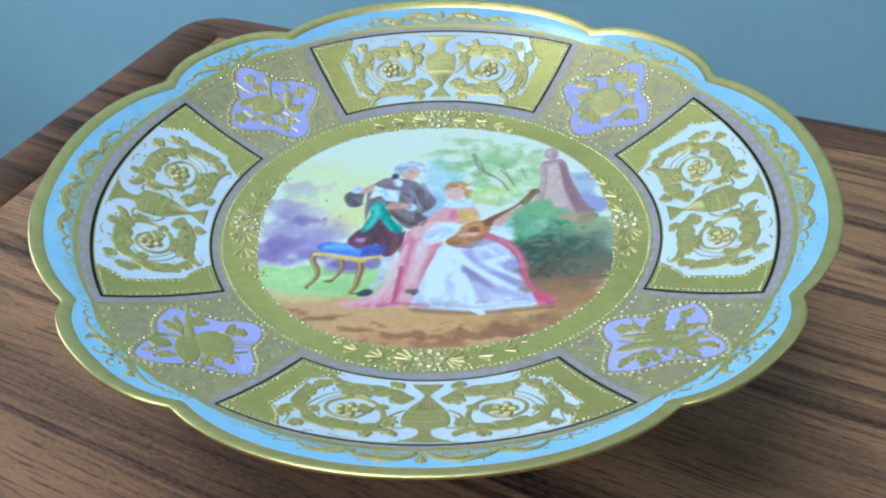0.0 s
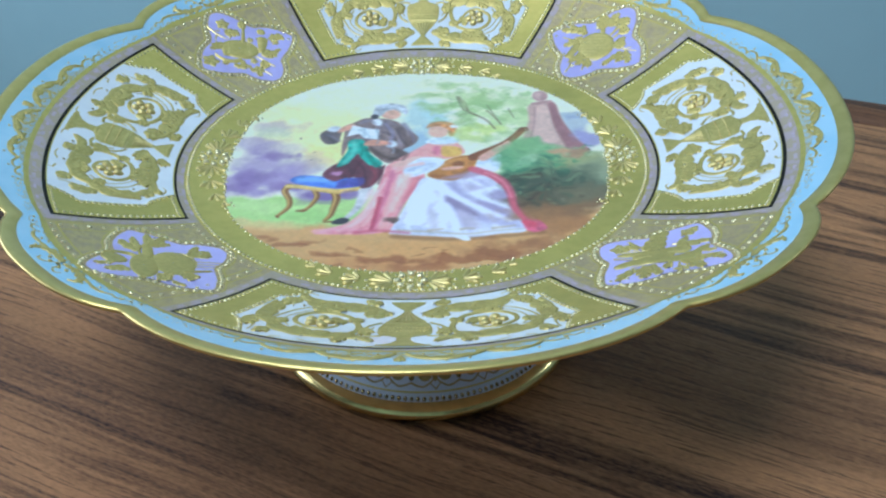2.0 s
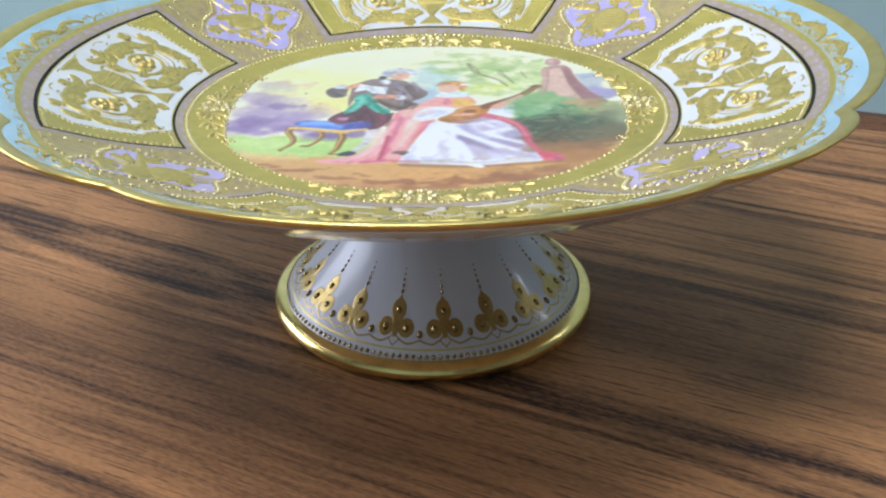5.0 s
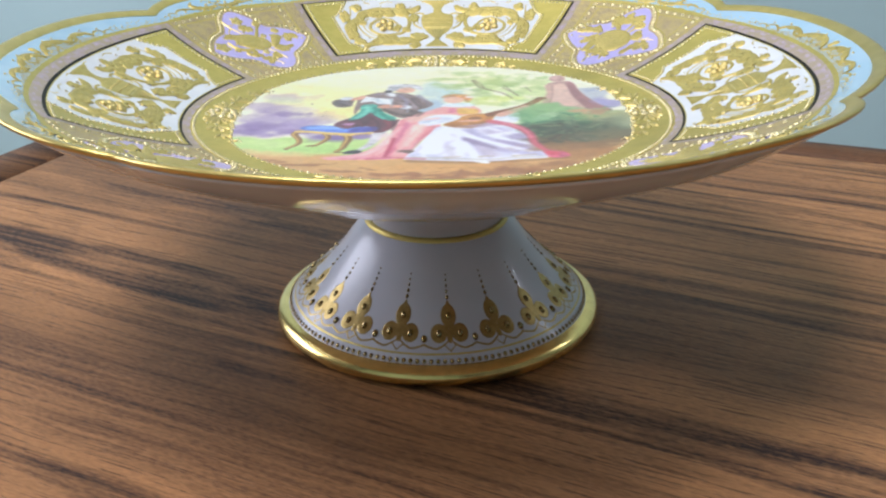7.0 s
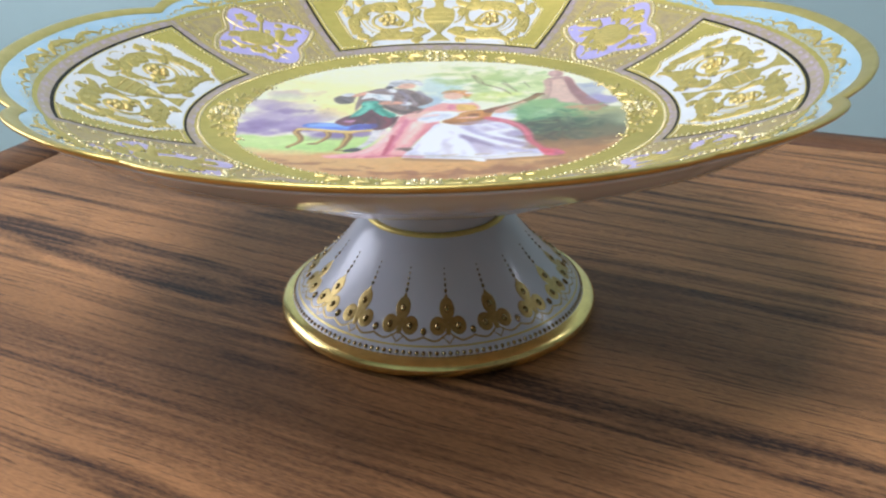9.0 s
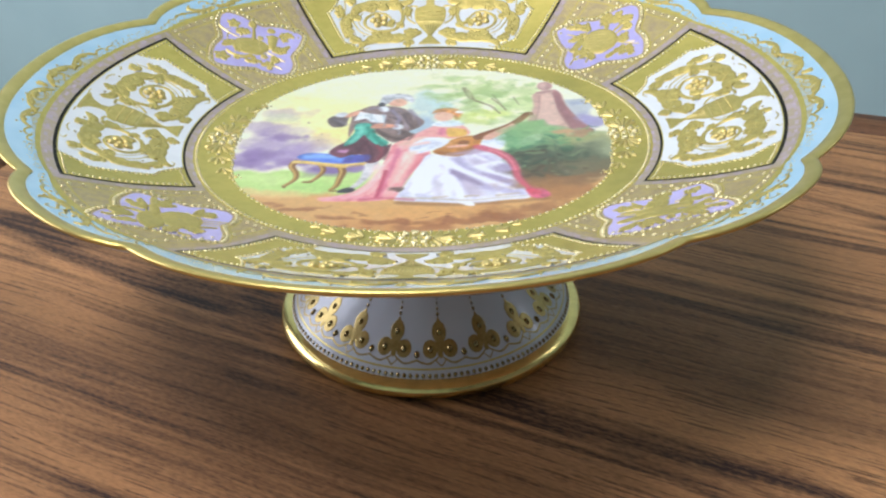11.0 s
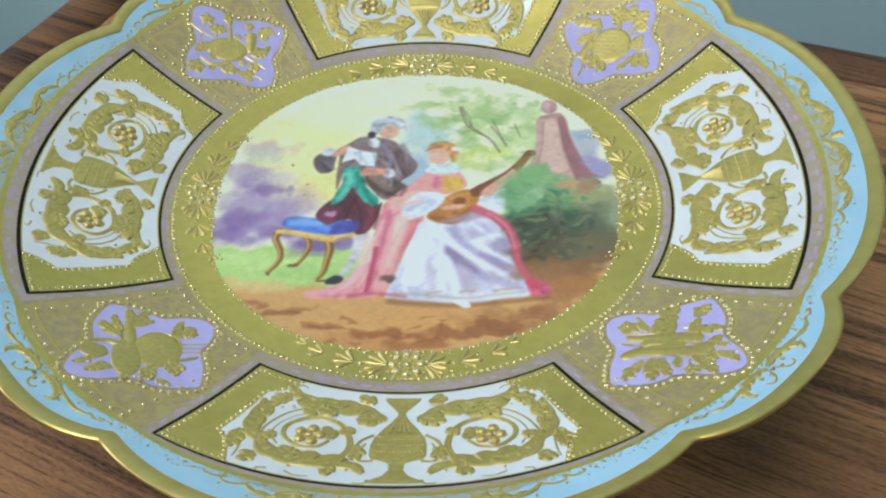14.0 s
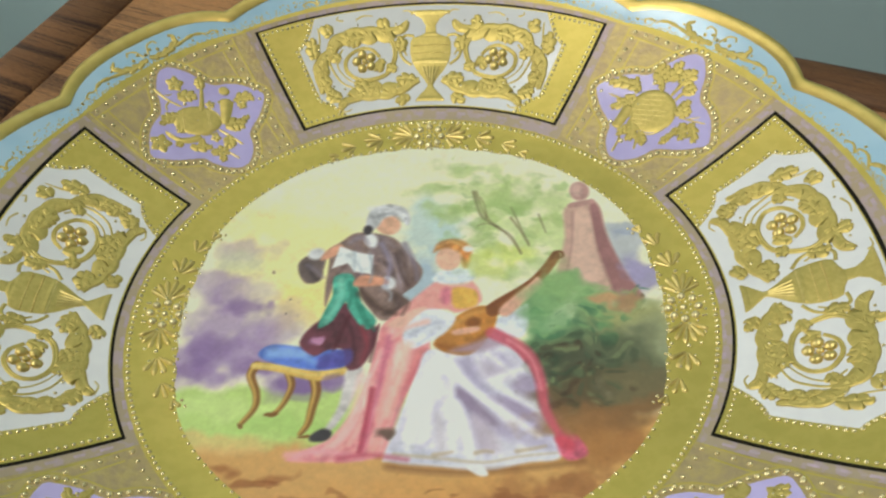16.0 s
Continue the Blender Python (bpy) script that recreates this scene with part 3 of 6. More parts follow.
def scrollwork(axis, side, parent, out):
    """One half of a panel's low gilt scrolls: a spiral round a flower, three broad leaves and small loose ones."""
    m, g = Mesh(), Mesh()

    def go(pts):
        return glide([plan(axis + side * (a + random.uniform(-0.12, 0.12)), spread(r, out) + 0.9) for a, r in pts])

    heart = plan(axis + side * 12.3, 81.5 + out)

    def scroll_leaf(pts, wide, lobes, **how):
        one = Mesh()
        plume(one, go(pts), wide * 1.15, lobes, 0.2, heart, **how)
        one.make("scroll_leaf", gilt_raised, parent)

    def leaflet(pts, wide, lobes=3):
        one = Mesh()
        lobed(one, go(pts), wide * 1.65, lobes, 0.2, 0.34)
        one.make("scroll_leaf", gilt_raised, parent)

    # the spiral round the flower
    ribbon(m, go(((7.5, 86.9), (6.4, 83.9), (6.8, 80.1), (8.7, 76.4), (11.9, 75.4), (14.4, 76.4), (15.9, 79.2), (15.3, 82.4), (12.9, 84.4), (10.7, 83.8), (9.3, 81.3))), lambda t: 1.5 - 0.6 * t, 0.2, 0.34, veined=True)
    # the double stem that joins the leaves
    ribbon(m, go(((16.4, 86.4), (18.4, 83.0), (18.4, 79.5), (17.4, 76.0), (15.2, 73.6))), lambda t: 0.7 - 0.2 * t, 0.2, 0.3)
    ribbon(m, go(((15.6, 85.2), (17.2, 82.6), (17.2, 79.7), (16.2, 76.8), (14.4, 74.6))), lambda t: 0.5 - 0.15 * t, 0.2, 0.25)
    ribbon(m, go(((18.9, 92.2), (19.3, 88.7), (20.7, 83.4))), lambda t: 0.35 + 0.3 * t, 0.2, 0.25)
    # the broad leaves
    scroll_leaf(((18.4, 84.2), (17.2, 87.4), (14.6, 88.9), (11.5, 89.1), (8.6, 88.5), (6.0, 88.6), (3.8, 90.8)), 5.0, 5)
    for a, r, b, q in ((15.2, 89.0, 14.2, 86.2), (12.0, 89.4, 11.2, 86.4), (9.0, 88.8, 8.3, 86.0)):
        ribbon(m, go(((a, r), ((a + b) / 2 - 0.7, (r + q) / 2), (b, q))), lambda t: 1.5 * (1 - t) + 0.2, 0.3, 0.35)
    scroll_leaf(((16.6, 86.2), (19.6, 84.0), (21.2, 81.1), (21.7, 77.6), (22.2, 74.0)), 3.8, 4)
    scroll_leaf(((2.4, 74.0), (5.3, 71.8), (8.7, 70.6), (12.8, 70.8), (16.6, 70.6), (19.4, 68.4)), 5.0, 5)
    scroll_leaf(((19.4, 71.6), (20.6, 74.8), (20.4, 78.4), (19.4, 81.4)), 2.7, 3)
    # the small ones between them
    leaflet(((10.2, 74.2), (11.4, 73.2), (13.0, 73.0)), 2.2)
    leaflet(((19.4, 76.4), (20.4, 77.4), (20.4, 79.2)), 1.9, 2)
    leaflet(((11.6, 87.4), (13.4, 87.0), (14.8, 85.6)), 2.2)
    leaflet(((5.8, 82.2), (5.2, 84.6), (5.8, 86.6)), 2.0)
    leaflet(((13.0, 71.4), (13.7, 73.8), (15.2, 75.0)), 2.6)
    leaflet(((18.4, 71.4), (19.8, 72.6), (20.9, 73.9)), 2.4)
    leaflet(((16.4, 82.3), (17.2, 83.0), (17.9, 83.9)), 1.9, 2)
    leaflet(((20.9, 83.8), (20.8, 86.6), (20.3, 89.9)), 2.3)
    leaflet(((17.0, 89.4), (17.5, 90.8), (17.4, 92.6)), 2.4, 2)
    leaflet(((2.9, 73.6), (4.6, 74.4), (6.8, 74.4)), 2.4)
    leaflet(((6.4, 77.6), (7.4, 78.0), (8.4, 78.8)), 1.9, 2)
    leaflet(((9.2, 80.8), (9.6, 79.2), (11.0, 77.8)), 2.0, 2)
    leaflet(((7.4, 88.8), (7.9, 90.4), (7.4, 92.0)), 2.2, 2)
    leaflet(((4.6, 69.6), (6.2, 68.4), (7.6, 68.2)), 2.0, 2)
    for pts in (((19.6, 68.6), (18.0, 67.6), (16.8, 68.2)), ((12.4, 92.6), (11.0, 93.4), (9.6, 93.0)), ((14.4, 92.8), (15.4, 93.4), (15.2, 94.2)), ((20.9, 76.0), (20.0, 77.6), (20.4, 79.0)), ((3.0, 92.4), (3.4, 93.6), (4.6, 93.6))):
        ribbon(m, go(pts), lambda t: 0.5 - 0.2 * t, 0.2, 0.22)
    # small pale beads on the leaves, put in for glints
    for a, r in ((5.8, 90.2), (9.0, 90.6), (12.6, 91.4), (18.9, 74.8), (16.9, 73.6), (14.9, 74.4), (19.9, 85.6), (10.4, 71.2), (17.6, 91.0), (6.6, 71.8)):
        bead(g, *plan(axis + side * (a + random.uniform(-0.4, 0.4)), spread(r, out) + 0.9 + random.uniform(-0.5, 0.5)), random.uniform(0.24, 0.38), 0.4)
    tagged(g.make("scroll_glint", gilt_bead, parent), kind="stuff")
    m.make("scrollwork", gilt_raised, parent, "raised gilt acanthus scroll")
    m = Mesh()
    cx, cy = heart
    for k in range(5):
        a = radians(axis + 72 * k + 20)
        bead(m, cx + 2.1 * math.cos(a), cy + 2.1 * math.sin(a), 1.25, 0.2, tall=0.8, n=12)
    bead(m, cx, cy, 0.8, 0.3, tall=0.9, n=12)
    m.make("flower", gilt_petal, parent, "raised gilt flower")


def panel(axis, half, r0, r1, out):
    # a mauve frame with pink dashes, a black outline, the gilt ground and the white reserve
    fr = Mesh()
    patch(fr, axis, 63.0, 98.8, lambda r: half + math.degrees(2.2 / r), 0.085, 64, 36)
    fr.make("mauve_frame", mauve, compote, "mauve frame with pink dashes")
    dash = Mesh()
    for r in (r0 - 1.5, 97.3):
        n = int(2 * half * math.pi / 180 * r / 5.2)
        for i in range(n):
            a = axis - half + 2 * half * (i + 0.5) / n
            w = math.degrees(random.uniform(0.8, 1.25) / r)
            patch(dash, a, r - 0.4, r + 0.4, lambda q, w=w: w, 0.115, 4, 2)
    for sgn in (-1, 1):
        for i in range(6):
            r = 67.5 + 4.9 * i
            patch(dash, axis + sgn * (half + math.degrees(1.1 / r)), r, r + random.uniform(1.6, 2.6), lambda q: math.degrees(0.35 / q), 0.115, 2, 4)
    tagged(dash.make("dash_pattern", pink, compote), kind="stuff")
    p = Mesh()
    patch(p, axis, r0, r1, lambda r: half, 0.12)
    p = p.make("panel", black_line, compote, "gilt panel outlined in black with a white scrollwork reserve")
    w, wo = 0.62, 0.85 if axis % 180 == 0 else 0.62   # the outer line is broader on two panels
    m = Mesh()
    patch(m, axis, r0 + w, r1 - wo, lambda r: half - math.degrees(0.85 / r), 0.155, 60)
    m.make("gilt_ground", gilt_satin, p)
    m = Mesh()
    patch(m, axis, r0 + w + 0.3, r1 - wo - 0.3, lambda r: reserve_half(r, half), 0.185, 48, 48)
    m.make("reserve", reserve_white, p)
    urn(axis, p, out)
    scrollwork(axis, 1, p, out)
    scrollwork(axis, -1, p, out)
    m = Mesh()
    for sgn in (-1, 1):
        edge = [plan(axis + sgn * (reserve_half(r, half) + math.degrees(0.65 / r)), r) for r in np.linspace(r0 + w + 0.6, r1 - wo - 0.6, 60)]
        beads_along(m, edge, 1.42, 0.47, 0.15)
        side = [plan(axis + sgn * (half - math.degrees(1.75 / r)), r) for r in np.linspace(r0 + 1.7, r1 - 1.7, 30)]
        beads_along(m, side, 1.42, 0.44, 0.15)
        for r in (r0 + 1.7, r1 - 1.7):
            lo, hi = reserve_half(r, half) + math.degrees(1.6 / r), half - math.degrees(2.9 / r)
            beads_along(m, [plan(axis + sgn * (lo + (hi - lo) * k / 10), r) for k in range(11)], 1.36, 0.38, 0.15)
    tagged(m.make("beading", gilt_bead, p), kind="stuff")
    return p


pink = material("pink", (0.56, 0.43, 0.52), 0.32, second=(0.50, 0.40, 0.42), scale=700)
panels = [panel(axis, *size) for axis, size in ((0, (30.4, 64.8, 95.4, -0.9)), (90, (28.7, 66.5, 97.0, 0.3)), (180, (30.3, 64.8, 95.6, -0.9)), (270, (28.7, 66.3, 97.4, 1.6)))]


def cartouche_outline(axis, grow=0.0):
    """Four petals with nearly square tips, along and across the radius; the side tips lean a little to the middle."""
    half = ((16.6, 0.0), (16.0, 1.9), (12.8, 4.7), (8.9, 6.4), (6.6, 8.2), (5.5, 10.8), (3.4, 13.6), (-0.4, 16.3), (-2.2, 16.7), (-3.6, 15.4), (-6.0, 12.2), (-7.6, 8.9), (-9.0, 6.7), (-11.0, 5.8), (-13.4, 4.3), (-15.6, 1.7), (-15.9, 0.0))
    ring = glide(list(half) + [(u, -v) for u, v in half[-2:0:-1]], 3, True)
    c, s = math.cos(radians(axis)), math.sin(radians(axis))
    pts = []
    for i, p in enumerate(ring):
        d = ring[(i + 1) % len(ring)] - ring[i - 1]
        d = d / np.linalg.norm(d)
        u, v = p[0] + d[1] * grow, p[1] - d[0] * grow
        pts.append(((80.6 + u) * c - v * s, (80.6 + u) * s + v * c))
    return pts


def trophy(axis, kind, parent):
    """Raised gilt instruments, leaves and blooms, different in each cartouche; places in mm from its middle."""
    h = 0.15
    ox, oy = plan(axis, 80.6)

    def at(*pts):
        return [np.array((ox + p, oy + q)) for p, q in pts]

    def done(m, name, mat=gilt_raised, label=""):
        m.make(name, mat, parent, label)

    def petal(p0, q0, p1, q1, wide, name="sprig_leaf"):
        """A broad lobed leaf from its foot to its tip, with a bend of its own."""
        a, b = at((p0, q0), (p1, q1))
        across = np.array((-(b - a)[1], (b - a)[0])) * random.uniform(-0.16, 0.16)
        m = Mesh()
        lobed(m, glide([a, (a + b) / 2 + across, b], 5), wide * 1.1, 3, h, 0.26, start=0.16, end=0.93)
        done(m, name)

    def bloom(p, q, size):
        m = Mesh()
        x, y = at((p, q))[0]
        turn = random.uniform(0, 72)
        for k in range(5):
            leaf(m, x, y, 72 * k + turn, size * 1.15, size * 1.0, h, 0.26)
        done(m, "bloom", label="raised gilt flower")
        m = Mesh()
        for k in range(3):
            d = radians(120 * k + turn)
            bead(m, x + size * 0.45 * math.cos(d), y + size * 0.45 * math.sin(d), 0.24, h + 0.2)
        done(m, "bloom_eye", gilt_bead)

    def stroke(pts, w0, w1, bright=False, name="stalk", lift=0.0):
        m = Mesh()
        ribbon(m, glide(at(*pts), 9), lambda t: (w0 + (w1 - w0) * t) * min(1.0, (0.03 + 9 * t) ** 0.5, (0.03 + 9 * (1 - t)) ** 0.5), h + lift, 0.45)
        done(m, name, gilt_petal if bright else gilt_raised)

    def body(p, q, rx, ry, deg, name="drum", rise=0.26):
        m = Mesh()
        blob(m, oval(ox + p, oy + q, rx, ry, deg, 36), h, rise)
        done(m, name, label="raised gilt instrument")

    def ridges(p, q, rx, ry, deg, places, wide=0.3):
        """Fine bright lines across a body."""
        c, z = math.cos(radians(deg)), math.sin(radians(deg))
        for t, lo, hi in places:
            e = ry * math.sqrt(1 - t * t)
            line = [np.array((ox + p + rx * t * c - v * z, oy + q + rx * t * z + v * c)) for v in np.linspace(lo * e, hi * e, 8)]
            m = Mesh()
            ribbon(m, line, lambda u: wide, h + 0.25, 0.3)
            done(m, "drum_rib", gilt_petal)

    def dot(p, q, rad=0.45):
        m = Mesh()
        bead(m, ox + p, oy + q, rad, h)
        done(m, "bead", gilt_bead)

    if kind == 0:                                 # a tambourine among flowers
        body(-1.4, 0.6, 5.6, 6.2, 20)
        ridges(-1.4, 0.6, 6.2, 5.6, 70, ((-0.62, 0.1, 0.8), (-0.42, -0.1, 0.85), (-0.2, -0.55, 0.8), (0.02, -0.6, 0.9), (0.25, -0.3, 0.85), (0.48, -0.5, 0.7), (0.7, -0.5, 0.6)))
        stroke(((-6.2, -2.2), (-4.4, -5.0), (-1.8, -5.9), (1.6, -4.6)), 0.4, 0.5, True, "drum_rim", 0.1)
        stroke(((-11.3, 8.3), (-7.7, 5.6), (-4.6, 3.3)), 0.5, 0.8, True)
        petal(-4.8, 8.4, -11.2, 11.2, 3.0), petal(-4.0, 6.8, -4.2, 11.2, 2.2), petal(-5.0, 6.0, -11.2, 3.9, 2.8), petal(-6.6, 3.4, -9.2, 5.6, 1.8)
        stroke(((-6.6, 3.6), (-8.6, 0.8), (-10.8, -1.9)), 3.0, 2.4, name="drum_handle")
        petal(-6.6, -0.6, -7.8, -6.6, 3.2), petal(-7.2, -2.0, -10.2, -4.6, 2.0), petal(-4.8, -4.6, -4.2, -8.4, 2.6)
        stroke(((-9.4, -3.0), (-10.2, -5.8), (-12.0, -8.8)), 0.5, 0.7, True), stroke(((-4.9, -4.1), (-6.0, -6.8), (-6.8, -9.2)), 0.7, 0.6, True)
        petal(2.4, -7.2, -0.6, -9.4, 1.9), petal(0.4, 7.6, 2.2, 13.4, 2.7), petal(1.4, 5.4, 1.8, 8.8, 1.5)
        petal(3.2, 7.6, 3.4, 12.2, 2.0), petal(3.6, 7.8, 6.8, 12.2, 2.8), petal(3.4, 8.4, 5.6, 8.0, 2.0)
        stroke(((3.2, 3.6), (5.6, 5.6), (7.0, 6.6)), 0.7, 1.6), petal(6.2, 5.8, 9.4, 9.0, 3.6, "bloom"), petal(6.0, 6.2, 7.4, 9.6, 2.4, "bloom")
        stroke(((3.9, 2.0), (5.6, 3.2), (7.0, 3.8)), 0.6, 1.2), petal(6.2, 3.4, 9.2, 4.2, 3.2, "bloom")
        petal(3.8, -2.0, 7.2, 1.2, 2.8), petal(4.6, -2.8, 7.4, -1.8, 1.8)
        stroke(((4.4, -2.8), (7.0, -4.6), (10.2, -6.6)), 0.5, 0.4, True), stroke(((6.2, -4.0), (7.8, -4.2), (9.2, -4.4)), 0.4, 0.3, True)
        petal(5.0, -4.8, 4.2, -9.6, 2.6), petal(6.8, -5.4, 7.0, -11.2, 2.4), petal(3.6, -5.6, 2.4, -8.0, 1.6)
        dot(-11.6, 0.0, 0.6), dot(-9.5, -6.1, 0.6), dot(-0.1, 8.6, 0.55), dot(7.6, -6.0), dot(-4.6, 3.4), dot(6.4, 6.9)
    elif kind == 1:                               # a drum with a cup, a pipe and sprigs
        body(-1.0, 0.2, 5.9, 4.1, 13)
        ridges(-1.0, 0.2, 5.9, 4.1, 13, ((-0.55, -0.8, 0.8), (0.45, -0.85, 0.85), (0.52, -0.85, 0.85)))
        stroke(((-5.4, -0.6), (-3.8, -2.6), (-1.2, -3.5)), 0.4, 0.5, True, "drum_rim", 0.1), stroke(((1.0, 4.4), (3.2, 3.2), (4.8, 1.4)), 0.4, 0.5, True, "drum_rim", 0.1)
        stroke(((5.6, 0.6), (5.4, 4.2), (5.2, 7.9)), 1.9, 3.8, name="cup", lift=0.02), body(4.3, 10.0, 1.4, 1.2, 0, "cup_lid")
        stroke(((-12.3, 6.4), (-9.9, 4.9), (-8.3, 4.1), (-4.8, 3.1)), 0.8, 0.5, True), stroke(((-9.6, 5.4), (-8.6, 5.6), (-8.0, 6.2)), 0.5, 0.3, True), stroke(((-8.2, 4.0), (-8.8, 2.6), (-8.4, 1.2)), 0.6, 0.4)
        bloom(-7.6, 9.1, 2.0), petal(-6.4, 5.6, -2.0, 7.2, 3.0)
        stroke(((-0.4, 2.8), (-0.8, 6.4), (-1.3, 10.0)), 1.5, 0.8), petal(-1.2, 9.4, -2.2, 12.4, 2.4), bloom(1.4, 5.4, 1.1)
        petal(7.6, 7.2, 11.2, 10.4, 2.8), petal(8.0, 8.6, 9.4, 5.8, 2.2), petal(8.2, 9.4, 12.0, 9.2, 1.8)
        petal(5.8, 0.2, 10.4, 1.4, 3.6), petal(8.0, 0.4, 11.0, 4.2, 1.8), stroke(((4.8, 0.6), (7.4, 0.8), (8.4, -1.4)), 0.5, 0.5, True)
        stroke(((4.2, -1.2), (7.4, -2.8), (10.6, -4.6)), 0.7, 0.6, True), stroke(((7.2, -7.4), (8.6, -8.0), (10.2, -8.9)), 0.5, 0.5, True)
        petal(-5.4, 0.4, -9.4, -1.4, 2.8), petal(-7.0, -0.2, -9.6, -3.0, 1.8), petal(-5.2, -1.4, -4.6, -4.4, 2.2)
        stroke(((-8.0, -4.9), (-5.0, -6.2), (-2.2, -5.9), (0.6, -4.3)), 0.9, 2.2, name="pipe"), stroke(((-8.0, -4.7), (-5.6, -5.8), (-4.0, -6.0)), 0.5, 0.5, True, lift=0.2)
        bloom(-8.6, -8.3, 2.4), petal(-3.8, -6.2, -4.6, -8.4, 1.8), petal(-1.6, -7.6, 3.4, -6.4, 2.2), petal(0.8, -4.8, 1.2, -7.0, 1.6)
        stroke(((0.6, -3.8), (2.6, -3.0), (4.2, -2.0)), 0.5, 0.5), bloom(3.9, -3.8, 1.2), petal(7.0, -2.8, 8.4, -6.0, 2.8), bloom(6.0, -7.4, 1.7), petal(5.6, -7.6, 3.4, -8.6, 2.0), petal(6.2, -8.0, 6.8, -10.6, 1.8)
        dot(-4.6, 4.2), dot(8.6, 7.6), dot(-4.4, 6.2, 0.35), dot(10.0, 7.0, 0.35), dot(-10.6, -8.4, 0.4), dot(3.4, 6.6, 0.4)
    elif kind == 2:                               # two round lutes laid across each other
        body(3.6, -0.8, 4.9, 6.2, 20, "lute")
        body(-1.4, -5.0, 3.0, 6.6, 18, "lute", 0.3)
        stroke(((7.8, -3.0), (8.4, 0.2), (6.6, 3.8), (3.4, 5.2)), 0.3, 0.5, True, "lute_rim", 0.1)
        stroke(((-1.6, -2.0), (-2.8, 2.4), (-4.4, 7.0)), 2.8, 2.2, name="lute_neck"), petal(-4.0, 6.0, -5.8, 11.4, 2.2), petal(-3.8, 6.4, -1.6, 11.8, 2.4), petal(-3.2, 6.0, 0.4, 8.8, 2.0)
        petal(-4.6, 2.2, -9.8, 5.6, 2.7), petal(-4.8, 3.6, -7.9, 8.6, 2.0), stroke(((-4.0, 0.6), (-4.8, 2.8), (-5.0, 5.0)), 0.7, 0.5)
        body(-7.9, -4.6, 2.9, 2.3, -15, "horn_bell"), stroke(((-10.9, -3.4), (-8.8, -1.2), (-6.0, -0.5), (-3.8, -1.2)), 1.3, 1.8, name="horn")
        petal(-3.2, -8.8, -7.4, -11.6, 2.6), petal(-4.4, -8.2, -6.0, -9.4, 1.8), petal(-7.4, -6.4, -10.4, -9.6, 1.7)
        for q in (2.6, 1.2, -0.3):
            stroke(((6.8, q - 0.8), (10.4, q + 0.1), (13.9, q + 0.9)), 0.5, 0.4, name="flute")
        petal(5.4, 4.6, 9.4, 8.2, 3.0), petal(5.6, 5.4, 6.2, 10.0, 1.9), petal(7.4, 5.2, 10.2, 6.6, 1.8)
        stroke(((6.6, -4.6), (9.2, -3.2), (12.4, -1.6)), 1.5, 0.9), petal(6.4, -4.8, 9.8, -8.6, 2.6), petal(8.0, -4.6, 10.8, -6.0, 1.8)
        petal(4.6, -6.2, 5.4, -11.2, 2.4), petal(6.2, -10.6, 9.4, -12.0, 1.7), petal(2.6, -7.8, 3.6, -12.0, 2.0), petal(0.4, -9.4, 0.2, -12.6, 1.7)
        dot(-7.6, -8.6), dot(-4.6, -9.6, 0.35), dot(7.8, 6.6, 0.4), dot(2.2, -11.0, 0.4), dot(-3.6, 10.4, 0.4)
    else:                                         # two horns laid across each other, with a plume
        stroke(((-11.4, -2.8), (-7.0, -1.4), (-1.0, -2.6), (3.4, -4.2), (7.0, -3.2)), 2.6, 4.4, name="horn")
        stroke(((-9.8, 3.8), (-4.0, 2.4), (1.0, 1.4), (5.8, -0.6)), 1.6, 4.8, name="horn", lift=0.02)
        body(-2.2, 0.4, 4.6, 3.2, -18, "horn_knot", 0.32)
        stroke(((-9.0, 4.8), (-5.6, 4.3), (-2.6, 3.6)), 0.4, 0.4, True, "horn_rim", 0.2), stroke(((-10.9, 2.3), (-8.4, 1.1), (-5.9, -0.1)), 0.6, 0.5, True, "horn_rim", 0.2), stroke(((-6.6, 0.0), (-4.4, 0.2), (-2.4, -0.2)), 0.5, 0.6, True, "horn_rim", 0.25), stroke(((0.6, 0.2), (2.4, -0.4), (4.2, -1.3)), 0.7, 0.4, True, "horn_rim", 0.25), stroke(((-8.4, -4.4), (-4.0, -3.7), (0.6, -5.2)), 0.4, 0.4, True, "horn_rim", 0.2)
        petal(-0.4, 3.0, 2.6, 12.2, 4.2, "plume"), petal(-1.6, 3.4, 0.4, 9.8, 2.4, "plume"), petal(-3.2, 4.0, -0.6, 7.8, 2.6)
        bloom(-8.3, 7.4, 2.3), stroke(((-6.1, 10.7), (-5.0, 8.0), (-3.6, 5.4)), 0.9, 0.7), petal(-4.4, 5.4, -6.0, 8.8, 1.7)
        bloom(7.4, 9.2, 1.9), petal(6.0, 7.2, 9.6, 10.6, 2.0), stroke(((2.6, 4.4), (4.4, 4.4), (6.4, 5.6)), 0.7, 0.5, True), petal(3.4, 3.0, 10.4, 2.0, 2.9), petal(4.0, 3.4, 6.4, 6.6, 1.9)
        stroke(((5.6, -3.6), (7.0, -2.2), (8.6, -1.0)), 0.8, 0.6), petal(5.6, -3.0, 9.2, -0.6, 2.3), petal(7.8, -2.8, 10.2, -4.2, 1.7)
        stroke(((5.4, -5.0), (8.0, -6.0), (11.0, -7.3)), 0.6, 0.5, True), petal(7.2, -6.4, 10.4, -10.4, 2.2), petal(6.4, -5.4, 6.8, -8.6, 1.8)
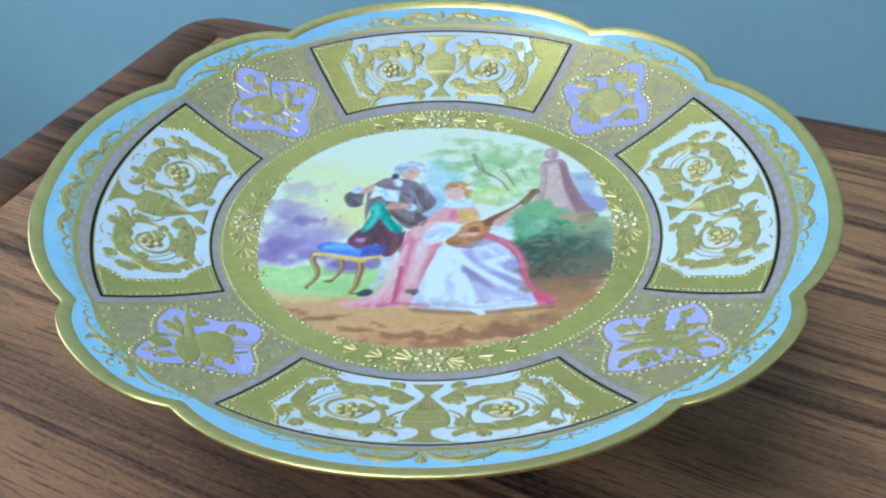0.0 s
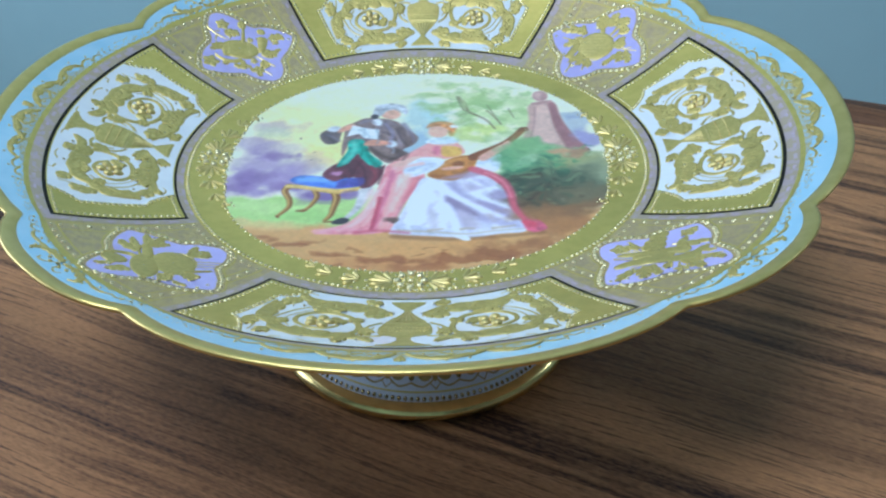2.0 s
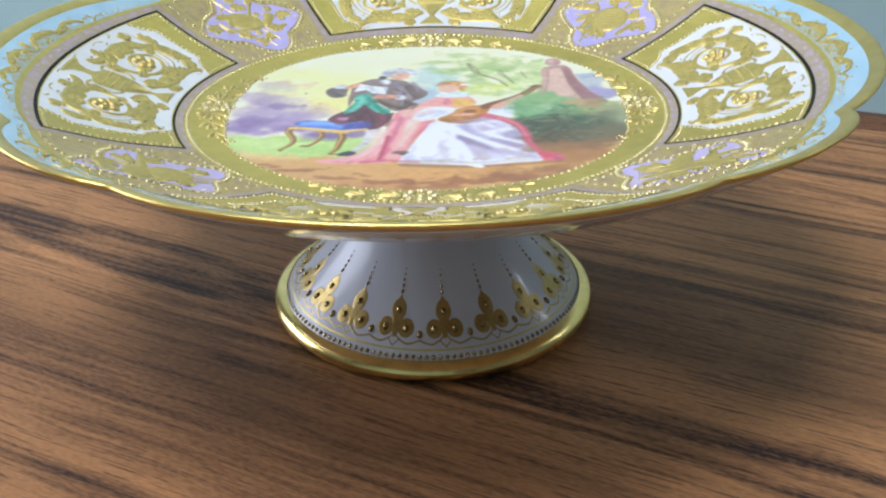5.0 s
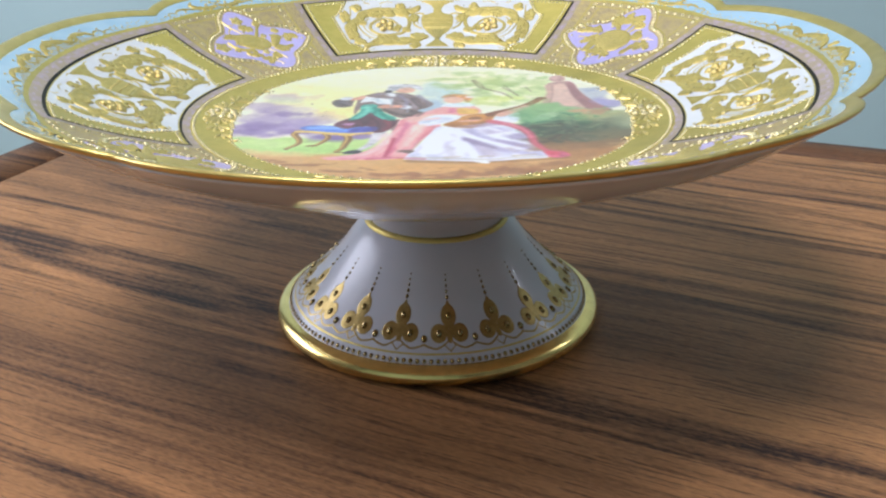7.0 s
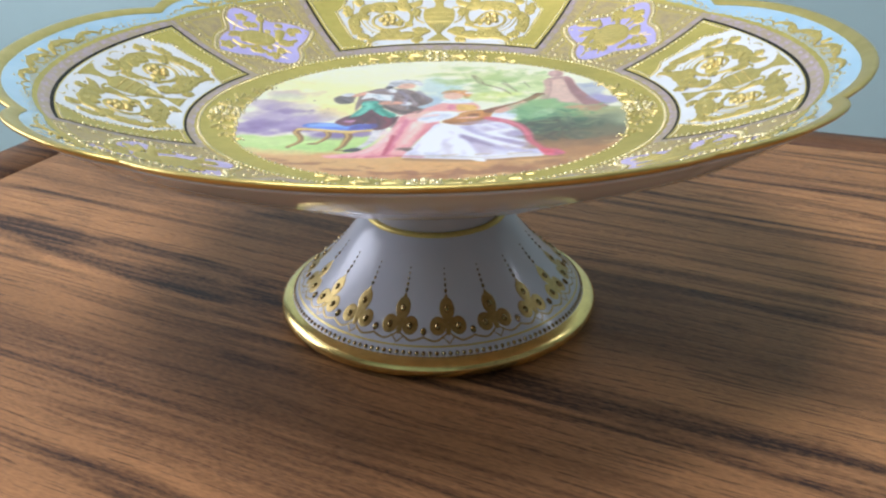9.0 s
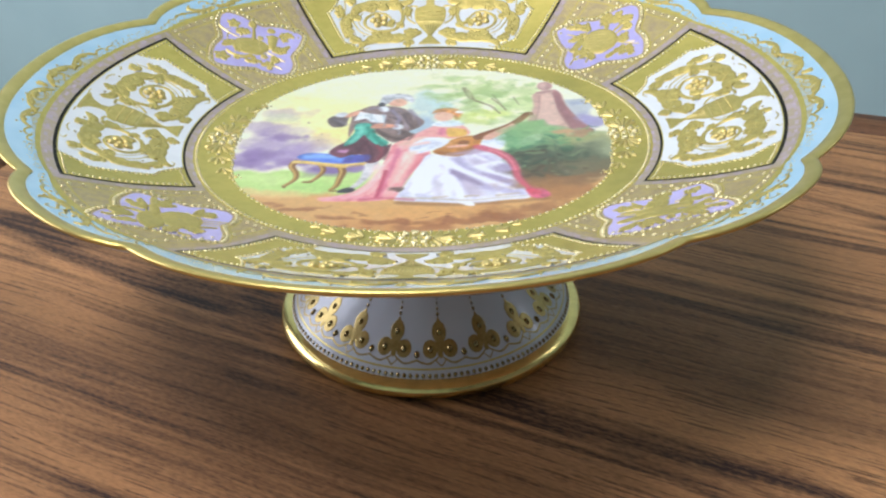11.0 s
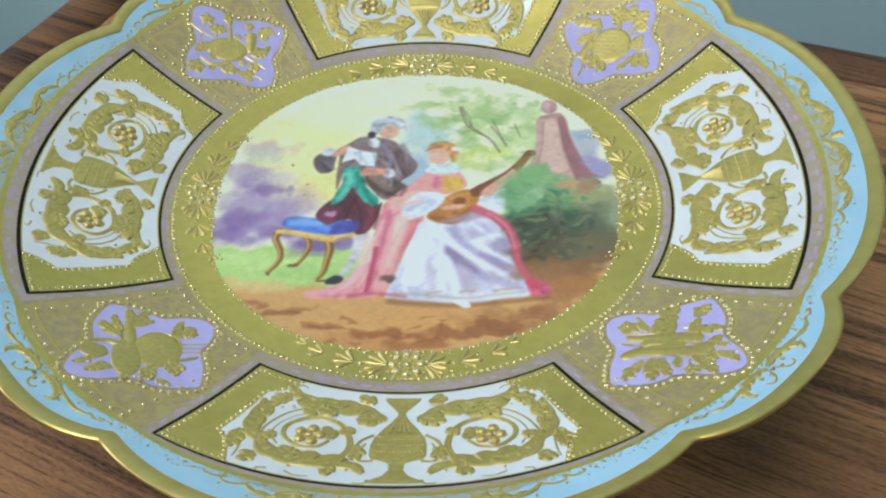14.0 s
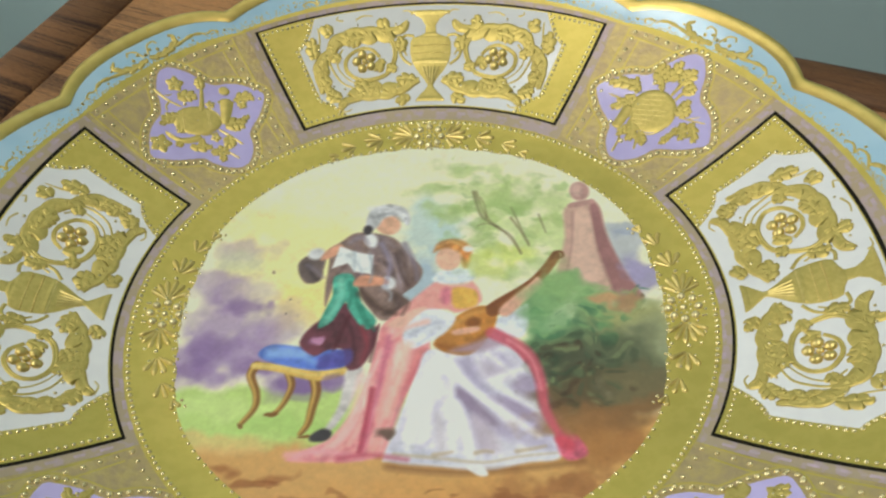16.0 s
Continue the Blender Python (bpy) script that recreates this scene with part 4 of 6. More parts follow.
        petal(-5.0, -4.6, -6.4, -11.6, 3.0), petal(-6.8, -5.6, -11.8, -10.4, 2.6), bloom(-7.8, -5.9, 1.3), petal(-3.6, -4.8, -2.8, -11.0, 2.6), petal(0.2, -5.6, -0.8, -8.6, 2.0)
        bloom(1.7, -10.2, 1.7), petal(2.6, -5.8, 3.4, -9.0, 1.9), petal(4.6, -6.6, 5.8, -12.8, 2.8), stroke(((2.0, -6.4), (1.6, -8.0), (1.7, -9.6)), 0.6, 0.5)
        dot(-8.4, 8.0, 0.4), dot(4.9, 5.9, 0.4), dot(5.4, -9.6, 0.45), dot(9.8, -8.2, 0.4), dot(-9.6, -9.6, 0.4)


def cartouche(axis, kind, lean):
    out = cartouche_outline(axis + lean)
    cx, cy = plan(axis + lean, 80.6)
    m = Mesh()
    m.grid([[on_plan(cx + (x - cx) * k, cy + (y - cy) * k, 0.14) for x, y in out] for k in [0.004] + [i / 12 for i in range(1, 13)]], True)
    p = m.make("cartouche", lavender, compote, "lavender four-lobed cartouche with gilt trophies")
    trophy(axis, kind, p)
    m = Mesh()
    beads_along(m, cartouche_outline(axis + lean, 1.15), 1.7, 0.6, 0.08, True)
    tagged(m.make("beading", gilt_bead, p), kind="stuff")
    # gilt lines and beads that frame the stippled fields beside it
    m, ln = Mesh(), Mesh()
    for sgn in (-1, 1):
        beads_along(m, [plan(axis + sgn * 11.6, r) for r in np.linspace(67.5, 94.8, 20)], 3.2, 0.52, 0.06)
        beads_along(m, [plan(axis + sgn * a, 96.9) for a in np.linspace(2.6, 11.6, 12)], 3.1, 0.55, 0.06)
        beads_along(m, [plan(axis + sgn * a, 64.6) for a in np.linspace(2.8, 11.6, 10)], 2.3, 0.48, 0.06)
        for d in (10.4, 12.6):
            ribbon(ln, [np.array(plan(axis + sgn * d, r)) for r in np.linspace(66.5 if d < 12 else 64, 95 if d < 12 else 98, 24)], lambda t: 0.45, 0.06, 0.08)
        for r in (95.4, 98.1):
            ribbon(ln, [np.array(plan(axis + sgn * a, r)) for a in np.linspace(2.4 if r < 97 else 0, 12.4, 14)], lambda t: 0.5, 0.06, 0.08)
    ribbon(ln, [np.array(q) for q in cartouche_outline(axis + lean, 2.1)], lambda t: 0.4, 0.06, 0.12)
    tagged(m.make("field_beading", gilt_bead, p), kind="stuff")
    ln.make("field_line", gilt_satin, p)
    return p


cartouches = [cartouche(45 + 90 * k, k, lean) for k, lean in enumerate((0.7, -0.7, 1.2, -0.7))]


def frame_ornament():
    """Bead rings round the medallion's frame, and a raised spray in the middle of each side."""
    m = Mesh()
    beads_along(m, [plan(a, 62.0) for a in range(360)], 1.5, 0.51, 0.08, True)
    beads_along(m, [plan(a, medallion_edge(a) + 0.35) for a in range(360)], 2.1, 0.40, 0.08, True)
    tagged(m.make("ring_beading", gilt_bead, compote), kind="stuff")
    for axis in (0, 90, 180, 270):
        m = Mesh()
        c = 55.8 if axis % 180 == 0 else 57.4

        def at(p, q):
            return plan(axis + math.degrees(p / c), c + q)

        petals = []
        bead(m, *at(0, 0), 0.75, 0.1, n=10)
        for k in range(8):
            a = 2 * math.pi * k / 8
            bead(m, *at(3.1 * math.cos(a), 3.1 * math.sin(a)), 0.98, 0.1, n=10)
            bead(m, *at(1.6 * math.cos(a + 0.4), 1.6 * math.sin(a + 0.4)), 0.32, 0.1)
            for turn in (0.2, 0.6):
                bead(m, *at(4.5 * math.cos(a + turn), 4.5 * math.sin(a + turn)), 0.36, 0.1)
        for sgn in (-1, 1):
            def fan_of(p0, q0, angles, length, width):
                for d in angles:
                    x, y = at(sgn * p0, q0)
                    # an outward turn of d degrees from the direction along the ring
                    petals.append(Mesh())
                    way = radians(axis + math.degrees(sgn * p0 / c) + (90 - d if sgn > 0 else -90 + d))
                    run = length * (1.0 - 0.0035 * abs(d))
                    line = [np.array((x + math.cos(way) * run * t, y + math.sin(way) * run * t)) for t in np.linspace(0.12, 1, 10)]
                    ribbon(petals[-1], line, lambda t: width * (0.45 + 0.75 * t) * min(1.0, (0.02 + 5 * (1 - t)) ** 0.5), 0.09, 0.62)

            fan_of(3.9, 0.3, (-56, -28, -6, 16, 38, 62), 6.0, 1.25)
            fan_of(11.6, 0.3, (-52, -20, 8, 38), 5.2, 1.3)
            fan_of(18.6, -0.2, (-38, -6, 28), 4.4, 1.2)
            fan_of(23.6, -1.5, (-24, 16), 2.9, 1.1)
            for p0, q0, r in ((10.2, 0.6, 0.5), (10.0, -2.9, 0.45), (15.8, -0.6, 0.46), (15.6, -3.2, 0.4), (20.2, -1.6, 0.42), (24.6, -3.2, 0.4), (9.4, 3.0, 0.4), (6.6, 3.9, 0.36), (6.2, -3.7, 0.4), (13.0, -3.8, 0.4), (26.4, -3.4, 0.34), (12.6, 2.0, 0.34), (2.4, 4.3, 0.34)):
                bead(m, *at(sgn * p0, q0), r, 0.09)
        p = m.make("spray", gilt_bead, compote, "raised gilt flower spray of beads and petals")
        for q in petals:
            q.make("petal", gilt_petal, p)


def border_ornament():
    """Raised gilt scrolls and gilt dust on the turquoise border."""
    for axis in (0, 90, 180, 270):
        m = Mesh()
        rows = []
        for i in range(9):
            row = []
            for j in range(61):
                a = -18 + 0.6 * j
                top = 99.0 + 3.9 * max(0.0, 1 - (abs(a) / 18) ** 2.4) + 0.35 * math.sin(a * 2.9) * math.sin(a * 1.3)
                row.append(on_dish(98.7 + (top - 98.7) * i / 8, axis + a, 0.065))
            rows.append(row)
        m.grid(rows)
        m.make("lobe_ground", border_grey, compote, "grey-blue stippled ground under the scroll")
        m = Mesh()
        for sgn in (-1, 1):
            def go(pts):
                return glide([plan(axis + sgn * a, r) for a, r in pts])

            plume(m, go(((0.6, 100.4), (1.6, 102.6), (4.0, 104.0), (6.6, 103.4), (8.6, 101.8), (9.8, 100.6))), 2.6, 4, 0.08, 0.26)
            plume(m, go(((8.0, 100.6), (10.0, 102.4), (12.4, 103.2), (14.4, 102.2), (15.2, 100.8))), 2.0, 4, 0.08, 0.24)
            ribbon(m, go(((9.6, 100.6), (11.0, 101.4), (11.6, 102.4), (10.8, 103.0), (10.2, 102.4))), lambda t: 0.75 - 0.3 * t, 0.08, 0.3)
            ribbon(m, go(((4.0, 100.4), (5.4, 101.8), (4.6, 102.8), (3.6, 102.2))), lambda t: 0.8 - 0.3 * t, 0.08, 0.3)
            ribbon(m, go(((14.8, 100.6), (16.4, 102.0), (17.8, 101.6), (17.6, 100.6))), lambda t: 0.8 - 0.4 * t, 0.08, 0.3)
            ribbon(m, go(((17.6, 100.2), (18.8, 101.4), (20.0, 101.0), (19.8, 100.2))), lambda t: 0.7 - 0.4 * t, 0.08, 0.25)
            ribbon(m, go(((0.2, 100.6), (1.2, 101.8), (2.8, 101.4), (3.8, 100.2))), lambda t: 0.4, 0.08, 0.2)
            leaf(m, *plan(axis, 102.6), axis + sgn * 24, 2.4, 1.4, 0.08)
            for a, r in ((2.4, 100.8), (5.4, 100.4), (9.0, 100.8), (11.0, 103.2), (7.0, 104.6), (4.6, 104.9), (14.2, 104.0), (17.6, 102.8), (21.2, 101.0), (22.4, 100.6)):
                bead(m, *plan(axis + sgn * a, r), 0.34, 0.07)
        leaf(m, *plan(axis, 102.0), axis, 3.0, 1.8, 0.08, 0.5)
        m.make("lobe_scroll", gilt_raised, compote, "raised gilt scroll on the turquoise border")
        m = Mesh()
        for sgn in (-1, 1):
            def go(pts):
                return glide([plan(axis + 45 + sgn * a, r) for a, r in pts])

            lobed(m, go(((0.2, 101.4), (1.6, 100.8), (3.2, 101.0), (4.6, 102.2), (5.0, 104.0), (4.4, 104.9))), 2.2, 5, 0.08, 0.25)
            ribbon(m, go(((4.4, 101.2), (6.2, 102.0), (7.8, 102.6), (9.0, 102.2), (9.4, 101.2))), acanthus(1.2, 4), 0.08, 0.35)
            ribbon(m, go(((9.6, 101.6), (10.4, 102.4), (11.2, 101.8), (10.9, 101.0))), lambda t: 0.6, 0.08, 0.25)
            ribbon(m, go(((0.4, 102.2), (1.0, 104.6), (2.0, 105.2), (2.4, 104.2))), lambda t: 0.5, 0.08, 0.2)
            for a, r, w in ((1.0, 103.4, 0.45), (2.0, 102.6, 0.5), (0.0, 102.6, 0.5), (12.2, 101.6, 0.4), (13.4, 101.2, 0.34), (7.2, 101.0, 0.36), (5.6, 103.2, 0.34)):
                bead(m, *plan(axis + 45 + sgn * a, r), w, 0.07)
        m.make("lobe_scroll", gilt_raised, compote, "small raised gilt scroll on the turquoise border")
    m = Mesh()
    for i in range(3400):
        a = random.uniform(0, 360)
        d = min(abs((a + 45) % 90 - 45), 45)
        deep = 3.4 if 19 < d < 36 else 3.0 if d < 13 else 1.6 if d < 19 else 1.0
        r = 99.3 + deep * random.random() ** 2.0
        x, y = plan(a, r)
        w = random.uniform(0.14, 0.30)
        m.fan(on_plan(x, y, 0.075), [on_plan(x + w * math.cos(k * 1.2566), y + w * math.sin(k * 1.2566), 0.07) for k in range(5)])
    tagged(m.make("gilt_dust", gilt_raised, compote), kind="stuff")


frame_ornament()
border_ornament()


# ---- the foot's gilt trefoils ----
_cone = np.array([(42.6, 8.3), (40.4, 10.6), (37.8, 12.9), (34.8, 15.5), (31.3, 18.9), (27.9, 22.5), (25.0, 26.1), (22.6, 29.4), (20.4, 31.6)])


def on_stem(p, q, h):
    """A point on the stem: p mm round it at 35 mm from the axis, q the height; h mm off the glaze."""
    r = float(np.interp(q, _cone[:, 1], _cone[:, 0])) + h * 0.65
    a = p / 35.0
    return (FX + r * math.cos(a)) * MM, (FY + r * math.sin(a)) * MM, (q + h * 0.75) * MM


def foot_ornament():
    for k in range(18):
        c = radians(-84.1 + 20 * k) * 35
        m, d = Mesh(), Mesh()
        for dp, dq, w, t in ((0, 17.4, 2.1, 2.2), (-2.6, 14.2, 2.05, 1.75), (2.6, 14.2, 2.05, 1.75), (0, 14.9, 1.6, 1.4)):
            blob(m, oval(c + dp, dq, w, t, 0, 16), 0.02, 0.07, on_stem)
            if dq != 14.9:
                bead(d, c + dp, dq - 0.1, 0.72, 0.08, on_stem)
        leaf(m, c, 18.8, 90, 1.5, 1.1, 0.02, 0.1, on_stem)
        leaf(m, c, 13.8, -90, 1.4, 1.4, 0.02, 0.1, on_stem)
        for i in range(5):
            bead(d, c, 20.9 + 1.15 * i, 0.48 - 0.06 * i, 0.0, on_stem)
        # a small lozenge and the swags to the next trefoil
        loz = [np.array((c + x, y)) for x, y in ((0, 13.2), (-1.3, 12.1), (0, 11.0), (1.3, 12.1), (0, 13.2))]
        ribbon(m, loz, lambda t: 0.4, 0.0, 0.15, on_stem)
        step = radians(20) * 35
        for sgn in (-1, 1):
            ribbon(m, glide([np.array((c + sgn * x, y)) for x, y in ((1.0, 12.4), (3.0, 11.5), (5.0, 11.8), (step / 2, 12.2))]), lambda t: 0.38, 0.0, 0.15, on_stem)
        bead(d, c + step / 2, 13.2, 0.75, 0.0, on_stem)
        m.make("trefoil", gilt_shaded, compote, "gilt trefoil with beads on the stem")
        tagged(d.make("trefoil_beading", gilt_dark, compote), kind="stuff")
    m = Mesh()
    ribbon(m, [np.array((radians(a) * 35, 10.5)) for a in range(0, 361, 3)], lambda t: 0.4, 0.0, 0.12, on_stem)
    m.make("stem_line", gilt_raised, compote)
    m = Mesh()
    for k in range(150):
        bead(m, radians(2.4 * k) * 35, 9.2, 0.48, 0.0, on_stem)
    tagged(m.make("foot_beading", gilt_dark, compote), kind="stuff")


# the foot's gilding in darker golds, its shade put into the colour
gilt_shaded = material("gilt_shaded", (0.46, 0.34, 0.13), 0.36, 0.9, (0.38, 0.28, 0.10), scale=900, rough2=0.46)
gilt_dark = material("gilt_dark", (0.36, 0.27, 0.13), 0.22, 1.0, (0.26, 0.17, 0.05), scale=900)
foot_ornament()


# ---- the painted medallion ----
def painting():
    """A landscape painted on the glaze: colour laid on a fine net of points in soft strokes."""
    n, half = 561, 55.2
    ax = np.linspace(-half, half, n)
    X, Y = np.meshgrid(ax, ax)
    rng = np.random.default_rng(7)

    def wander(size, seed, octaves=3):
        r = np.random.default_rng(seed)
        out, amp = np.zeros_like(X), 1.0
        for o in range(octaves):
            k = int(2 * half / size * 2**o) + 3
            g = r.standard_normal((k, k))
            fx = (X + half) / (2 * half) * (k - 1.001)
            fy = (Y + half) / (2 * half) * (k - 1.001)
            ix, iy = fx.astype(int), fy.astype(int)
            tx, ty = fx - ix, fy - iy
            tx, ty = tx * tx * (3 - 2 * tx), ty * ty * (3 - 2 * ty)
            out += amp * ((g[iy, ix] * (1 - tx) + g[iy, ix + 1] * tx) * (1 - ty) + (g[iy + 1, ix] * (1 - tx) + g[iy + 1, ix + 1] * tx) * ty)
            amp *= 0.5
        return out

    img = np.empty((n, n, 3))
    fine, mid, large = wander(1.6, 1), wander(5, 2), wander(14, 3)
    wx, wy = 0.5 * wander(6, 4), 0.5 * wander(6, 5)

    def lay(alpha, colour):
        c = np.array(colour, float) / 255
        img[:] = img * (1 - alpha[..., None]) + c * alpha[..., None]

    def dab(x, y, rx, ry, colour, strength=1.0, rough=0.6, hard=1.0):
        d = np.hypot((X - x + wx * 2) / rx, (Y - y + wy * 2) / ry) + rough * 0.25 * mid
        lay(np.clip((1.15 - d) * 1.6 * hard, 0, 1) ** 1.2 * strength, colour)

    def shape(pts, colour, soft=0.35, strength=1.0, vary=0.05, smooth=True):
        q = np.array(glide(pts, 4, True)) if smooth else np.array(pts, float)
        inside = np.zeros_like(X, bool)
        dist = np.full_like(X, 1e9)
        for a, b in zip(q, np.roll(q, -1, 0)):
            if a[1] != b[1]:
                inside ^= ((a[1] > Y) != (b[1] > Y)) & (X < (b[0] - a[0]) * (Y - a[1]) / (b[1] - a[1]) + a[0])
            d = b - a
            t = np.clip(((X - a[0]) * d[0] + (Y - a[1]) * d[1]) / (d @ d + 1e-9), 0, 1)
            dist = np.minimum(dist, np.hypot(X - a[0] - t * d[0], Y - a[1] - t * d[1]))
        alpha = np.clip(0.5 + np.where(inside, dist, -dist) / (2 * soft), 0, 1) * strength
        c = np.array(colour, float) / 255
        shade = 1 + vary * (0.6 * mid + 0.5 * fine)
        img[:] = img * (1 - alpha[..., None]) + np.clip(c * shade[..., None], 0, 1) * alpha[..., None]

    def stroke(pts, width, colour, soft=0.4, strength=0.8):
        q = np.array(glide(pts, 6))
        dist = np.full_like(X, 1e9)
        for i, (a, b) in enumerate(zip(q, q[1:])):
            d = b - a
            t = np.clip(((X - a[0]) * d[0] + (Y - a[1]) * d[1]) / (d @ d + 1e-9), 0, 1)
            w = width * (1 - 0.6 * i / len(q))
            dist = np.minimum(dist, np.hypot(X - a[0] - t * d[0], Y - a[1] - t * d[1]) - w / 2)
        lay(np.clip(0.5 - dist / (2 * soft), 0, 1) * strength, colour)

    def folds(pts, near, far, colours, count, seed, wide=(0.5, 1.6), strength=0.55):
        """Soft creases inside a patch of cloth, laid between two lines that run along it."""
        keep_img = img.copy()
        r = np.random.default_rng(seed)
        a, b = np.array(glide(near, 8)), np.array(glide(far, 8))
        k = np.linspace(0, 1, 25)
        a = np.stack([np.interp(k, np.linspace(0, 1, len(a)), a[:, c]) for c in (0, 1)], -1)
        b = np.stack([np.interp(k, np.linspace(0, 1, len(b)), b[:, c]) for c in (0, 1)], -1)
        for i in range(count):
            t, lo = r.uniform(0, 1), r.uniform(0, 0.7)
            hi = min(1.0, lo + r.uniform(0.15, 0.5))
            turn = r.uniform(-0.18, 0.18)
            q = []
            for u in np.linspace(lo, hi, 4):
                w = min(max(t + turn * (u - lo) / (hi - lo + 1e-6) + r.uniform(-0.03, 0.03), 0), 1)
                m = int(u * 24)
                q.append(a[m] * (1 - w) + b[m] * w)
            stroke(q, r.uniform(*wide), colours[r.integers(len(colours))], r.uniform(0.4, 1.1), strength * r.uniform(0.5, 1))
        out = np.array(glide(pts, 4, True))
        inside = np.zeros_like(X, bool)
        for c, d in zip(out, np.roll(out, -1, 0)):
            if c[1] != d[1]:
                inside ^= ((c[1] > Y) != (d[1] > Y)) & (X < (d[0] - c[0]) * (Y - c[1]) / (d[1] - c[1]) + c[0])
        img[:] = np.where(inside[..., None], img, keep_img)

    # sky, far trees, meadow and earth
    img[:] = np.array((240, 236, 206)) / 255
    dab(-30, 18, 22, 22, (243, 232, 158), 0.75), dab(-14, 38, 22, 10, (242, 236, 196), 0.7), dab(-26, 4, 9, 9, (244, 222, 140), 0.7)
    dab(1, 24, 8, 12, (176, 204, 214), 0.6), dab(0, 6, 6, 14, (150, 175, 205), 0.7), dab(5, 27, 6, 5, (190, 214, 212), 0.6)
    for x, y, rx, ry, s in ((-42, 19, 8, 4.5, 0.45), (-47, 9, 8, 6, 0.55), (-42, -3, 12, 9, 0.75), (-47, -12, 10, 8, 0.8), (-36, -12, 11, 7, 0.8), (-26, -15, 10, 6, 0.75), (-41, 6, 9, 6, 0.55), (-31, -3, 8, 8, 0.5), (-19, -16, 8, 6, 0.7), (-16, -20, 8, 4, 0.6)):
        dab(x, y, rx, ry, (164, 140, 182), s)
    for x, y, rx, ry in ((-44, -8, 6, 4), (-33, -14, 7, 3), (-48, -15, 5, 4), (-38, 2, 5, 3), (-24, -18, 7, 3)):
        dab(x, y, rx, ry, (128, 100, 152), 0.5)
    dab(-42, 16, 7, 4, (206, 208, 178), 0.6), dab(-36, 8, 6, 4, (214, 200, 190), 0.5)
    meadow = np.clip((-18.5 - Y + 0.8 * mid) / 2.2, 0, 1) * np.clip((2 - X) / 10, 0, 1)
    lay(meadow, (190, 214, 132))
    dab(-40, -24, 14, 3, (206, 226, 150), 0.7), dab(-24, -28, 14, 3, (170, 204, 120), 0.6)
    earth = np.clip((-31.5 - Y + 0.9 * mid + np.where(X > 15, 6.5 * np.clip((X - 15) / 20, 0, 1), 0)) / 3.0, 0, 1)
    lay(earth, (212, 166, 106))
    dab(-40, -33, 12, 3, (224, 192, 130), 0.7), dab(38, -33, 14, 6, (176, 128, 76), 0.8), dab(6, -44, 26, 5, (216, 162, 98), 0.7), dab(-8, -50, 22, 4, (198, 140, 84), 0.6)
    for x, y, rx, ry, s in ((-36, -38.4, 6, 1.4, 0.55), (-30, -41.5, 6, 1.4, 0.6), (-26, -40, 4, 1.2, 0.5), (-20, -46, 6, 1.6, 0.5), (12, -48.5, 12, 2.2, 0.65), (22, -45.6, 8, 2, 0.7), (-7, -48.6, 7, 2, 0.6), (2, -51.6, 9, 1.6, 0.5), (30, -41, 8, 1.6, 0.4)):
        dab(x, y, rx, ry, (142, 82, 46), s * 0.95, 1.2)
    for x, y in zip(rng.uniform(-30, 30, 26), rng.uniform(-51, -42, 26)):
        dab(x, y, rng.uniform(0.9, 2.8), rng.uniform(0.4, 0.9), (150, 94, 52), 0.5, 1.0)
    # the light tree
    for x, y, rx, ry in ((8.6, 45.5, 6, 3), (5, 37.3, 6, 3), (7, 29.7, 5, 3.4), (22, 36.8, 8, 6), (19, 25.8, 9, 7), (23, 16.3, 7, 6), (15.5, 17.6, 4, 4), (28, 34, 6, 6), (29, 22, 5, 9), (16, 33, 7, 5), (13, 46, 6, 2.4), (14, 40, 6, 4)):
        dab(x, y, rx, ry, (190, 208, 140), 0.62, 1.2)
    for i in range(90):
        x, y = rng.normal(17, 9), rng.normal(31, 8)
        if x > 2 and y > 12:
            dab(x, y, rng.uniform(1.0, 2.6), rng.uniform(0.7, 1.5), ((158, 186, 112), (132, 166, 98), (204, 216, 150))[i % 3], 0.3, 1.4)
    dab(20, 17, 7, 4, (214, 220, 120), 0.6)
    stroke(((11.8, 37.8), (14.4, 28.9), (19.0, 23.4), (22.1, 17.5)), 0.7, (122, 106, 76), 0.35, 0.55)
    stroke(((20.0, 28.8), (22.1, 24.5), (23.9, 19.7)), 0.6, (118, 104, 74), 0.3, 0.6)
    stroke(((14.4, 28.9), (13.8, 33.3), (12.9, 35.8)), 0.5, (112, 96, 66), 0.3, 0.6)
    # distance on the far side, the monument and the bushes
    dab(46, 19, 6, 6, (176, 182, 200), 0.7), dab(47.5, 8, 6, 8, (150, 142, 186), 0.8), dab(45, 24, 5, 3, (150, 160, 188), 0.6)
    shape(((32.7, 31.4), (38.6, 33.2), (40.7, 31.3), (41.5, 23.8), (43.8, 13.5), (47.8, 2.5), (40.9, 1.6), (38, 6), (30.0, 9.8), (32.2, 21.9)), (206, 170, 156), 0.5, vary=0.015)
    shape(((38.6, 33.2), (40.7, 31.3), (41.7, 22.6), (44.5, 12.3), (48.0, 2.5), (42.5, 1.5), (41.0, 9.0), (39.0, 20.5)), (158, 112, 114), 0.5, 0.9, 0.02)
    shape(((34.8, 28.9), (38.2, 29.9), (39.0, 17.1), (39.7, 9.1), (33.0, 10.3)), (222, 188, 172), 0.4, 0.8, 0.015)
    stroke(((34.4, 30), (33.6, 20), (31.6, 10)), 0.7, (170, 130, 126), 0.4, 0.6)
